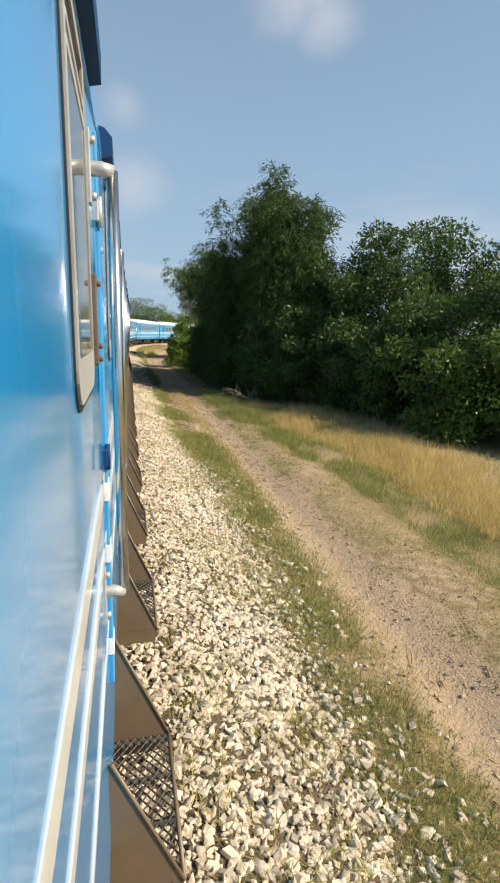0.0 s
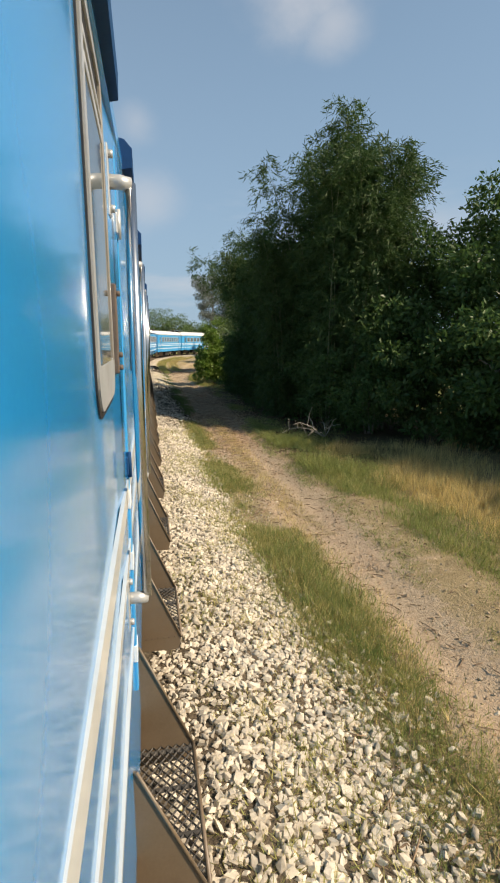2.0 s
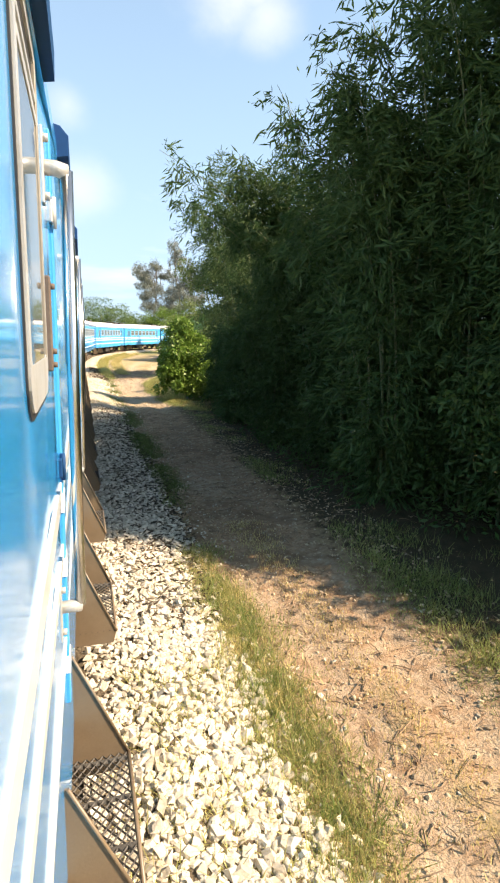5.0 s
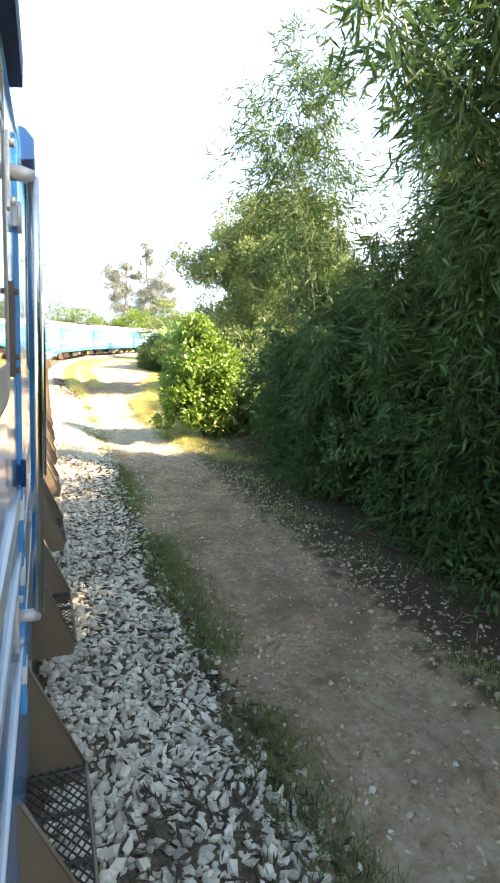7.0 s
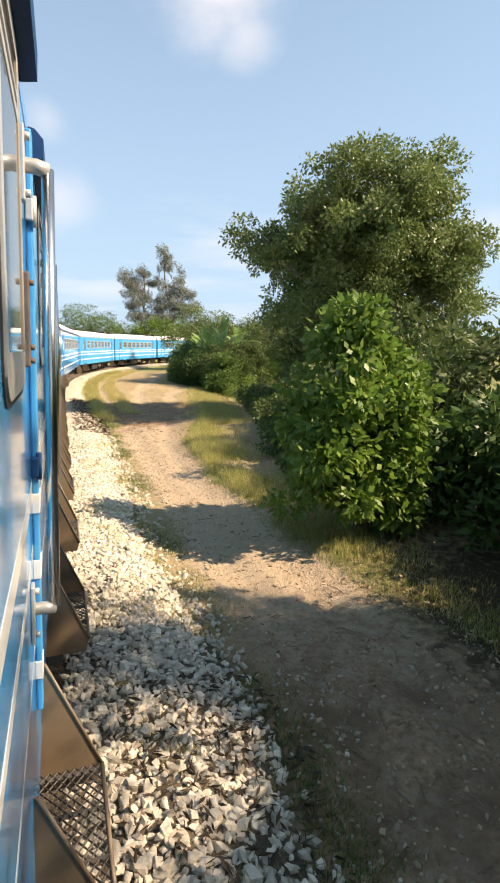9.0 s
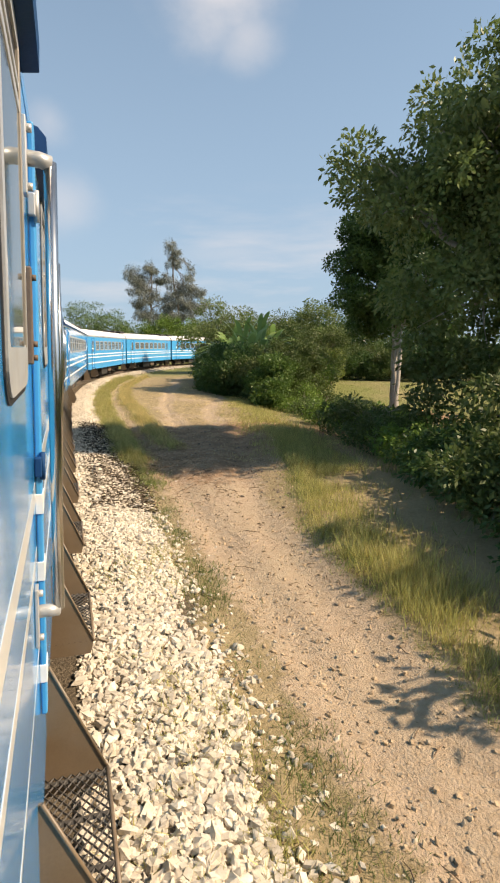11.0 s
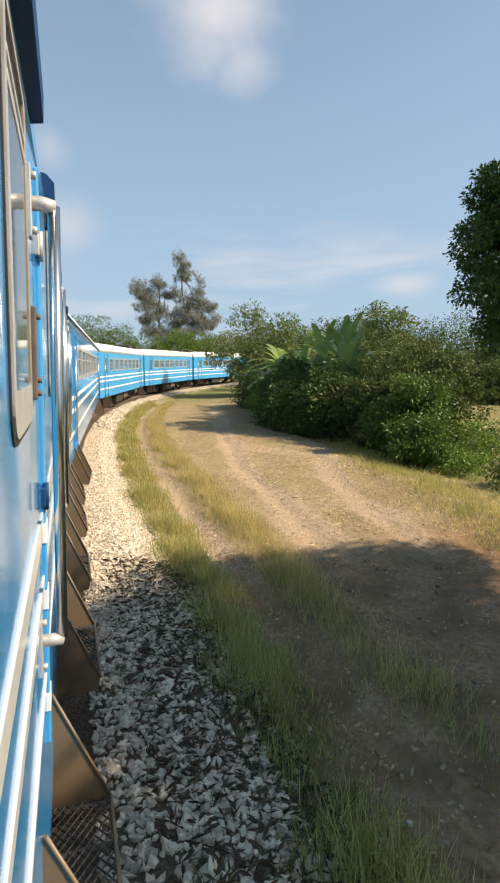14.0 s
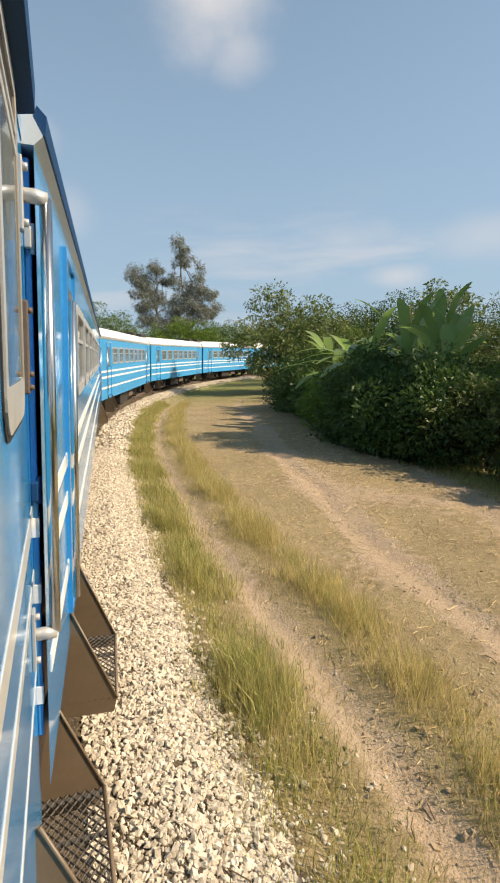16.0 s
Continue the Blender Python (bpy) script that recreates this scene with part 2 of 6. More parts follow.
BANANA_LEAF = leaf_surface("banana_leaf", (0.18, 0.30, 0.08), (0.26, 0.36, 0.12), (0.24, 0.32, 0.10), gloss=0.35, through_light=0.4)
# needles greyed and lightened: distance haze is put into their colour
PINE_LEAF = leaf_surface("hazy_casuarina_needles", (0.16, 0.18, 0.155), (0.25, 0.265, 0.23), (0.20, 0.22, 0.19), gloss=0.7)
FAR_LEAF = leaf_surface("far_wood_leaf", (0.085, 0.15, 0.05), (0.15, 0.21, 0.075), (0.10, 0.145, 0.06), gloss=0.6, scale=0.1)
LITTER = leaf_surface("dead_leaf", (0.14, 0.085, 0.045), (0.33, 0.23, 0.13), (0.22, 0.14, 0.08), gloss=0.7, through_light=0.1)


def grass_surface(name, green, straw, through_light=0.5):
    """Blades that run from green to straw, tuft by tuft, each blade lighter or darker than the next."""
    m = bpy.data.materials.new(name)
    m.use_nodes = True
    nt = m.node_tree
    bsdf = nt.nodes["Principled BSDF"]
    tufts, stands = noise_of(nt, 4.5, 3, 0.36, 0.64), noise_of(nt, 0.9, 3, 0.36, 0.64)
    col = mix_color(nt, tufts, green, straw)
    col = mix_color(nt, stands, col, tuple((a + 2 * b) / 3 for a, b in zip(straw, green)))
    rnd = nt.nodes.new("ShaderNodeNewGeometry").outputs["Random Per Island"]
    r = nt.nodes.new("ShaderNodeMapRange")
    r.inputs["To Min"].default_value, r.inputs["To Max"].default_value = 0.55, 1.35
    nt.links.new(rnd, r.inputs["Value"])
    hsv = nt.nodes.new("ShaderNodeHueSaturation")
    nt.links.new(r.outputs["Result"], hsv.inputs["Value"])
    nt.links.new(col, hsv.inputs["Color"])
    nt.links.new(hsv.outputs["Color"], bsdf.inputs["Base Color"])
    bsdf.inputs["Roughness"].default_value = 0.6
    bsdf.inputs["Specular IOR Level"].default_value = 0.3
    shine = nt.nodes.new("ShaderNodeBsdfTranslucent")
    nt.links.new(hsv.outputs["Color"], shine.inputs["Color"])
    both = nt.nodes.new("ShaderNodeMixShader")
    both.inputs["Fac"].default_value = through_light
    nt.links.new(bsdf.outputs[0], both.inputs[1])
    nt.links.new(shine.outputs[0], both.inputs[2])
    nt.links.new(both.outputs[0], nt.nodes["Material Output"].inputs["Surface"])
    return m


DRY_GRASS = grass_surface("dry_grass_blade", (0.52, 0.415, 0.17), (0.74, 0.59, 0.29))
FRESH_GRASS = grass_surface("fresh_grass_blade", (0.33, 0.345, 0.10), (0.60, 0.515, 0.225))
GREEN_GRASS = grass_surface("green_grass_blade", (0.17, 0.245, 0.065), (0.41, 0.38, 0.145))
# darker copy of the green grass, shade put into its colour
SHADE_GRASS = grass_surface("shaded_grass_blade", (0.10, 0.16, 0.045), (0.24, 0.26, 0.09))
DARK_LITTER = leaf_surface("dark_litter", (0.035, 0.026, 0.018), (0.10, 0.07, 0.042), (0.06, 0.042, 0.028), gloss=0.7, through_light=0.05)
STRAW = surface("pale_straw", (0.46, 0.35, 0.18), (0.66, 0.52, 0.29), rough=0.8, scale=12, fine=60, bump=0.0, island=0.25)


def ground_surface():
    """Earth, road dust, grassy soil and ballast bed, by the painted zones of the sheet."""
    m = bpy.data.materials.new("ground_earth")
    m.use_nodes = True
    nt = m.node_tree
    bsdf = nt.nodes["Principled BSDF"]
    zone = nt.nodes.new("ShaderNodeVertexColor")
    zone.layer_name = "zone"
    split = nt.nodes.new("ShaderNodeSeparateColor")
    nt.links.new(zone.outputs["Color"], split.inputs["Color"])
    fine, mid, large = noise_of(nt, 45, 8, 0.3, 0.72), noise_of(nt, 6, 6, 0.35, 0.68), noise_of(nt, 0.7, 4, 0.35, 0.65)
    clods = noise_of(nt, 17, 6, 0.42, 0.66)
    dust = mix_color(nt, mid, (0.465, 0.338, 0.242), (0.54, 0.405, 0.29))
    dust = mix_color(nt, fine, dust, (0.385, 0.30, 0.205))
    dust = mix_color(nt, large, dust, (0.42, 0.33, 0.23))
    crumbs = nt.nodes.new("ShaderNodeMath")
    crumbs.operation = "MULTIPLY"
    crumbs.inputs[1].default_value = 0.45
    nt.links.new(clods, crumbs.inputs[0])
    dust = mix_color(nt, crumbs.outputs[0], dust, (0.30, 0.21, 0.125))
    soil = mix_color(nt, mid, (0.27, 0.205, 0.115), (0.42, 0.335, 0.205))
    soil = mix_color(nt, fine, soil, (0.24, 0.18, 0.10))
    soil = mix_color(nt, large, soil, (0.37, 0.29, 0.17))
    soil = mix_color(nt, crumbs.outputs[0], soil, (0.21, 0.165, 0.08))
    field = nt.nodes.new("ShaderNodeVertexColor")
    field.layer_name = "meadow"
    green = mix_color(nt, mid, (0.13, 0.15, 0.05), (0.24, 0.235, 0.09))
    patches = nt.nodes.new("ShaderNodeMath")
    patches.operation = "MULTIPLY"
    nt.links.new(noise_of(nt, 0.11, 6, 0.26, 0.5), patches.inputs[0])
    nt.links.new(field.outputs["Color"], patches.inputs[1])
    soil = mix_color(nt, patches.outputs[0], soil, green)
    bed = mix_color(nt, fine, (0.055, 0.043, 0.03), (0.20, 0.155, 0.105))
    # leaf litter below the thicket, its shade mixed into the dark colour
    litter_and_shade = mix_color(nt, mid, (0.05, 0.042, 0.022), (0.085, 0.06, 0.035))
    # earth under the trees with their shade put into the brown, and red earth
    shade_and_red_earth = mix_color(nt, mid, (0.335, 0.21, 0.128), (0.46, 0.30, 0.188))
    shade_and_red_earth = mix_color(nt, noise_of(nt, 1.7, 5, 0.4, 0.62), shade_and_red_earth, (0.20, 0.128, 0.08))
    shade_and_red_earth = mix_color(nt, clods, shade_and_red_earth, (0.23, 0.14, 0.08))

    def edge(sock, width=0.35):
        a = nt.nodes.new("ShaderNodeMath")
        a.operation = "MULTIPLY_ADD"
        nt.links.new(mid, a.inputs[0])
        a.inputs[1].default_value = 0.5
        nt.links.new(sock, a.inputs[2])
        r = nt.nodes.new("ShaderNodeMapRange")
        r.inputs["From Min"].default_value, r.inputs["From Max"].default_value = 0.75 - width / 2, 0.75 + width / 2
        nt.links.new(a.outputs[0], r.inputs["Value"])
        return r.outputs["Result"]

    col = mix_color(nt, edge(split.outputs["Red"]), soil, dust)
    col = mix_color(nt, edge(zone.outputs["Alpha"], 0.5), col, shade_and_red_earth)
    col = mix_color(nt, edge(split.outputs["Green"]), col, bed)
    col = mix_color(nt, edge(split.outputs["Blue"]), col, litter_and_shade)
    nt.links.new(col, bsdf.inputs["Base Color"])
    bsdf.inputs["Roughness"].default_value = 0.95
    bsdf.inputs["Specular IOR Level"].default_value = 0.15
    add = nt.nodes.new("ShaderNodeMath")
    add.operation = "ADD"
    nt.links.new(fine, add.inputs[0])
    nt.links.new(mid, add.inputs[1])
    bumped(nt, bsdf, add.outputs[0], 0.6, 0.035)
    return m


GROUND = ground_surface()


# ---- mesh helpers ----
def part(name, bm, material, parent, label=""):
    """Links a bmesh as one mesh object under a thing or a part."""
    me = bpy.data.meshes.new(name)
    bm.to_mesh(me)
    bm.free()
    return hang(name, me, material, parent, label)


def hang(name, me, material, parent=None, label=""):
    if material and not me.materials:
        me.materials.append(material)
    ob = new(name, me)
    ob.parent = parent
    if label:
        ob["label"] = label
    return ob


def mesh_of(name, verts, faces, smooth=False):
    """A mesh from arrays: verts (n, 3), faces (m, 3 or 4)."""
    verts, faces = np.asarray(verts, np.float32), np.asarray(faces, np.int32)
    me = bpy.data.meshes.new(name)
    me.vertices.add(len(verts))
    me.vertices.foreach_set("co", verts.ravel())
    k = faces.shape[1]
    me.loops.add(faces.size)
    me.loops.foreach_set("vertex_index", faces.ravel())
    me.polygons.add(len(faces))
    me.polygons.foreach_set("loop_start", np.arange(0, faces.size, k, dtype=np.int32))
    me.polygons.foreach_set("use_smooth", np.broadcast_to(np.asarray(smooth, bool), len(faces)).copy())
    me.update(calc_edges=True)
    return me


def box(bm, x0, x1, y0, y1, z0, z1, bevel=0.0, m=None):
    got = bmesh.ops.create_cube(bm, size=1.0)["verts"]
    bmesh.ops.scale(bm, vec=(x1 - x0, y1 - y0, z1 - z0), verts=got)
    bmesh.ops.translate(bm, vec=((x0 + x1) / 2, (y0 + y1) / 2, (z0 + z1) / 2), verts=got)
    if bevel:
        edges = list({e for v in got for e in v.link_edges})
        got = bmesh.ops.bevel(bm, geom=edges, offset=bevel, segments=2, affect="EDGES", profile=0.5)["verts"]
    if m is not None:
        bmesh.ops.transform(bm, matrix=m, verts=list({v for v in got}))
    return bm


def tube(bm, points, radius, sides=10, radius_end=None):
    """A round bar through points, with closed ends."""
    pts = [Vector(p) for p in points]
    rings = []
    for i, p in enumerate(pts):
        ahead = (pts[min(i + 1, len(pts) - 1)] - pts[max(i - 1, 0)]).normalized()
        side = ahead.orthogonal().normalized() if i == 0 else (last - ahead * last.dot(ahead)).normalized()
        last = side
        up = ahead.cross(side)
        r = radius if radius_end is None else radius + (radius_end - radius) * i / (len(pts) - 1)
        rings.append([bm.verts.new(p + (side * math.cos(a) + up * math.sin(a)) * r) for a in (2 * math.pi * k / sides for k in range(sides))])
    for a, b in zip(rings, rings[1:]):
        for k in range(sides):
            f = bm.faces.new((a[k], a[(k + 1) % sides], b[(k + 1) % sides], b[k]))
            f.smooth = True
    bm.faces.new(rings[0][::-1])
    bm.faces.new(rings[-1])
    return bm


def bar_arrays(paths, sides=5):
    """Many tapered bars as arrays: paths of (points, radii)."""
    vs, fs, base = [], [], 0
    ang = np.arange(sides) * 2 * np.pi / sides
    for pts, radii in paths:
        pts, radii = np.asarray(pts, float), np.asarray(radii, float)
        d = np.gradient(pts, axis=0)
        d /= np.linalg.norm(d, axis=1)[:, None] + 1e-9
        ref = np.where(np.abs(d[:, 2:3]) > 0.9, [[1.0, 0, 0]], [[0, 0, 1.0]])
        a = np.cross(d, ref)
        a /= np.linalg.norm(a, axis=1)[:, None] + 1e-9
        b = np.cross(d, a)
        ring = pts[:, None] + radii[:, None, None] * (a[:, None] * np.cos(ang)[None, :, None] + b[:, None] * np.sin(ang)[None, :, None])
        vs.append(ring.reshape(-1, 3))
        n = len(pts)
        i = np.arange(n - 1)[:, None] * sides + np.arange(sides)
        j = np.arange(n - 1)[:, None] * sides + (np.arange(sides) + 1) % sides
        fs.append(np.stack([i, j, j + sides, i + sides], -1).reshape(-1, 4) + base)
        base += n * sides
    return np.concatenate(vs), np.concatenate(fs)


def leaf_mesh(name, places, length, width, ahead, rng, droop=0.25, spread=0.6, plain=False):
    """Leaves as folded blades at places, pointing along ahead with some scatter; plain ones have three corners."""
    n = len(places)
    d = ahead + rng.normal(0, spread, (n, 3))
    d[:, 2] -= droop
    d /= np.linalg.norm(d, axis=1)[:, None] + 1e-9
    r = rng.normal(0, 1, (n, 3))
    side = np.cross(d, r)
    side /= np.linalg.norm(side, axis=1)[:, None] + 1e-9
    up = np.cross(side, d)
    size = rng.uniform(0.65, 1.25, (n, 1))
    lon, wid = length * size, width * size
    tip = places + d * lon - up * lon * 0.12
    mid = places + d * lon * 0.45
    if plain:
        v = np.stack([places, mid + side * wid * 0.75, tip - side * wid * 0.2], 1).reshape(-1, 3)
        return mesh_of(name, v, np.arange(n)[:, None] * 3 + [0, 1, 2])
    v = np.stack([places, mid + side * wid / 2 - up * wid * 0.1, tip, mid - side * wid / 2 - up * wid * 0.1], 1).reshape(-1, 3)
    k = np.arange(n)[:, None] * 4
    f = np.concatenate([k + [0, 1, 2], k + [0, 2, 3]], 0)
    return mesh_of(name, v, f)


def hdg(s):
    """Heading of the line, in radians to the right of +y, by distance along it."""
    s = np.asarray(s, float)
    deg = 0.35 + np.where(s < 58, 0, np.where(s < 78, 0.02 * (s - 58) ** 2, 8.0 + 0.80 * (s - 78)))
    return np.radians(np.minimum(deg, 75))


# the foot of the carriages' wall, along the line
LINE_S = np.arange(-40, 190, 0.25)
LINE_X = np.cumsum(np.sin(hdg(LINE_S))) * 0.25
LINE_Y = np.cumsum(np.cos(hdg(LINE_S))) * 0.25
LINE_X -= np.interp(0, LINE_S, LINE_X) + 0.06
LINE_Y -= np.interp(0, LINE_S, LINE_Y)


def on_line(s, u=0.0):
    h = float(hdg(s))
    return np.array([np.interp(s, LINE_S, LINE_X) + u * math.cos(h), np.interp(s, LINE_S, LINE_Y) - u * math.sin(h)])


def line_coords(x, y):
    """Distance along the line and offset to its right, for arrays of places."""
    x, y = np.ravel(x), np.ravel(y)
    s, u = np.empty(len(x)), np.empty(len(x))
    for a in range(0, len(x), 4000):
        d2 = (x[a:a + 4000, None] - LINE_X[None, ::2]) ** 2 + (y[a:a + 4000, None] - LINE_Y[None, ::2]) ** 2
        k = d2.argmin(1) * 2
        h = hdg(LINE_S[k])
        dx, dy = x[a:a + 4000] - LINE_X[k], y[a:a + 4000] - LINE_Y[k]
        s[a:a + 4000] = LINE_S[k] + dx * np.sin(h) + dy * np.cos(h)
        u[a:a + 4000] = dx * np.cos(h) - dy * np.sin(h)
    return s, u


def wave(x, y, scale, seed=0.0):
    """Cheap smooth noise in -1..1 from sines."""
    a = np.sin(x * 1.7 / scale + 1.3 * np.sin(y * 0.9 / scale + seed) + seed * 2.1)
    b = np.sin(y * 1.3 / scale + 1.7 * np.sin(x * 1.1 / scale - seed) + seed)
    c = np.sin((x + y) * 2.3 / scale + seed * 3.3)
    return (a + b + 0.6 * c) / 2.6


def road_edges(s):
    """Offsets of the dirt road's two edges."""
    left = np.interp(s, [-10, 10, 13.5, 17, 20, 30, 46, 58, 64], [2.35, 2.35, 2.2, 1.9, 1.65, 1.65, 1.7, 1.75, 1.9])
    right = np.interp(s, [-10, 10, 14, 20, 30, 38, 45, 49.5, 54, 60, 70], [3.35, 3.35, 3.3, 3.2, 3.35, 3.35, 2.95, 3.4, 4.4, 6.5, 7.5])
    return left, right


def stone_edge(s):
    """Offset at which the closed ballast ends."""
    return np.interp(s, [0, 4, 8, 11, 13.5, 17, 20, 24, 28.5, 31, 35, 37, 41, 46, 54, 58, 63, 67, 73], [1.6, 1.6, 1.72, 1.68, 1.4, 1.22, 1.28, 1.22, 1.42, 1.22, 1.2, 1.42, 1.05, 1.08, 1.28, 1.25, 1.1, 0.98, 1.05])


def verge_start(s):
    """Offset at which grass begins beyond the road."""
    return np.interp(s, [0, 9.4, 13.6, 16.7, 22, 38, 40.6, 45, 49, 54, 60], [4.65, 4.5, 4.05, 3.6, 3.5, 3.7, 3.25, 3.1, 3.45, 5.2, 7.0])


def field_ruts(s):
    """Offsets of the three wheel ruts through the field."""
    return np.interp(s, [56, 64, 73], [1.95, 2.05, 1.97]), np.interp(s, [56, 62, 66, 72, 80], [3.3, 3.85, 4.2, 5.05, 6.2]), np.interp(s, [58, 62, 65, 70.7, 76], [4.8, 5.4, 6.1, 8.1, 10])


def ground_z(x, y, s=None, u=None):
    if s is None:
        s, u = line_coords(x, y)
        s, u = s.reshape(np.shape(x)), u.reshape(np.shape(x))
    bed = np.interp(u, [-9, -4.6, -4.0, 0.55, 1.5], [-0.1, 0.0, 0.26, 0.26, 0.0])
    z = np.where((s > -38) & (s < 180), bed, 0)
    z = z + 0.03 * wave(x, y, 1.6) * (u > 1.3) * (np.abs(u) < 60)
    left, right = road_edges(s)
    for c in (left + 0.35, right - 0.45):
        z = z - 0.05 * np.exp(-((u - c) / 0.25) ** 2) * (s < 60)
    z = z + 0.06 * np.exp(-((u - right - 0.5) / 0.5) ** 2)
    near = (s > -3) & (s < 80) & (u > 1.2) & (u < 9)
    z = z + near * (0.016 * wave(x, y, 0.42, 3.0) + 0.009 * wave(x, y, 0.21, 5.0))
    for c, deep in zip(field_ruts(s), (0.07, 0.05, 0.03)):
        z = z - deep * np.exp(-((u - c - 0.06 * np.sin(s)) / 0.2) ** 2) * (s > 56)
    z = z - np.clip(u - 7, 0, 30) * 0.015
    # the hollow with the clearing
    z = z - np.clip(u - 7.2, 0, 8) * 0.115 * np.interp(s, [44, 52, 74, 84], [0, 1, 1, 0])
    return z


# ---- ground ----
def steps(*runs):
    out = [runs[0][0]]
    for a, b, d in runs:
        out += list(np.linspace(a, b, max(1, round((b - a) / d)) + 1)[1:])
    return np.array(out)


def build_ground():
    xs = steps((-2500, -400, 700), (-400, -60, 85), (-60, -6, 6), (-6, 0.2, 0.6), (0.2, 8, 0.11), (8, 26, 0.5), (26, 80, 4), (80, 400, 64), (400, 2500, 700))
    ys = steps((-2500, -300, 700), (-300, -20, 40), (-20, -1, 1), (-1, 85, 0.22), (85, 130, 0.8), (130, 220, 6), (220, 600, 76), (600, 3500, 700))
    gx, gy = np.meshgrid(xs, ys)
    s, u = line_coords(gx, gy)
    s, u = s.reshape(gx.shape), u.reshape(gx.shape)
    gz = ground_z(gx, gy, s, u)
    w, h = len(xs), len(ys)
    i = np.arange(h - 1)[:, None] * w + np.arange(w - 1)
    faces = np.stack([i, i + 1, i + w + 1, i + w], -1).reshape(-1, 4)
    me = mesh_of("ground", np.stack([gx, gy, gz], -1).reshape(-1, 3), faces, smooth=True)
    left, right = road_edges(s)
    n1, n2 = wave(gx, gy, 0.9, 1.0), wave(gx, gy, 3.0, 2.0)
    wob = 0.14 * n1 + 0.12 * n2
    soft = lambda v, e: np.clip(0.5 + v / e, 0, 1)
    dust = soft(u - left - wob, 0.5) * soft(right - u + wob, 0.6)
    # a sparse grassy middle on the road, and twin ruts through the field further on
    dust *= 1 - 0.6 * np.exp(-((u - 0.55 * left - 0.45 * right - 0.1 * n2) / 0.2) ** 2) * (s > 14) * (s < 26) * (n1 + n2 > -0.2)
    rubble = 0.36 * soft(u - right + 0.3, 0.4) * soft(verge_start(s) - u, 0.5) * (s < 20) * (1 + 0.6 * n1)
    dust = np.maximum(dust, rubble)
    field = soft(s - 58 - n2, 6)
    r1, r2, r3 = field_ruts(s)
    ruts = 1.0 * np.exp(-((u - r1 - 0.05 * n2) / 0.24) ** 2) + np.exp(-((u - r2 - 0.12 * n2) / 0.36) ** 2) + 0.95 * np.exp(-((u - r3 - 0.2 * n2) / 0.3) ** 2) + (0.22 + 0.35 * n1 + 0.25 * n2) * (u > 3.2) * (u < 9)
    dust = dust * (1 - field) + np.clip(ruts, 0, 1) * field
    far = soft(95 - s, 30)
    bed = soft(stone_edge(s) + 0.1 + 0.14 * n1 + 0.1 * n2 - u, 0.4) * soft(u + 5.2, 0.5)
    # dark zone under the bamboo: leaf litter, with the thicket's shade painted in
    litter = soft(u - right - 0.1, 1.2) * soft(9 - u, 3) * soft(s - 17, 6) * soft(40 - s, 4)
    # browned earth: shade of the bamboo and the round tree put into colour
    shade_and_red_earth = (0.66 + 0.2 * soft(s - 32, 5)) * soft(s - 20 - 2 * n2, 6) * soft(38.5 - s, 3) + 0.95 * soft(s - 53.5 - n2, 2.5) * soft(60.5 - s, 2.5)
    shade_and_red_earth = shade_and_red_earth * (1 + 0.3 * n1)
    shade_and_red_earth = np.clip(shade_and_red_earth, 0, 1) * soft(u - 1.2, 0.5) * soft(12 - u, 3)
    # bare red earth round the foot of the dark tree
    shade_and_red_earth = np.maximum(shade_and_red_earth, np.clip(1.3 * np.exp(-((gx - 17.5) / 4.5) ** 2 - ((gy - 66) / 3.4) ** 2) + 0.15 * n2, 0, 1) * (u > 9))
    col = np.stack([dust * far, bed * ((s > -38) & (s < 180)), litter, shade_and_red_earth], -1).reshape(-1, 4).astype(np.float32)
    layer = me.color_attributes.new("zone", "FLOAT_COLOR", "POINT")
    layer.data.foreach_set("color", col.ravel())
    meadow = np.clip(soft(u - 9.5, 3) + soft(-7 - u, 4) + soft(s - 95, 10), 0, 1)
    second = me.color_attributes.new("meadow", "FLOAT_COLOR", "POINT")
    second.data.foreach_set("color", np.repeat(meadow.reshape(-1, 1), 4, 1).astype(np.float32).ravel())
    ob = hang("ground", me, GROUND)
    return tagged(ob, "dusty dirt track and dry grassy earth beside the railway", "ground", kind="structure")


build_ground()


# ---- railway ----
SIDE = 3.0          # width of a carriage
EYE = 2.9


def cant(s):
    """Lean of the track towards the inside of the bend, in degrees, by distance along it."""
    return float(np.interp(s, [-8, 0, 6, 13, 24, 34, 48, 62, 80, 200], [-1.6, -1.25, -0.2, 1.2, 2.55, 3.0, 3.1, 3.3, 2.0, 2.0]))


def rounded(y0, y1, z0, z1, r, n=5):
    pts = []
    for cy, cz, a0 in ((y1 - r, z1 - r, 0), (y0 + r, z1 - r, 90), (y0 + r, z0 + r, 180), (y1 - r, z0 + r, 270)):
        pts += [(cy + r * math.cos(radians(a0 + 90 * k / n)), cz + r * math.sin(radians(a0 + 90 * k / n))) for k in range(n + 1)]
    return pts


def ring_frame(outer, inner, x0, x1):
    """A flat frame between two outlines of (y, z), from x0 to x1 thick."""
    bm = bmesh.new()
    n = len(outer)
    loops = [[bm.verts.new((x, y, z)) for y, z in loop] for x, loop in ((x1, outer), (x1, inner), (x0, inner), (x0, outer))]
    for a, b in zip(loops, loops[1:] + loops[:1]):
        for k in range(n):
            bm.faces.new((a[k], a[(k + 1) % n], b[(k + 1) % n], b[k]))
    bmesh.ops.recalc_face_normals(bm, faces=bm.faces)
    return bm


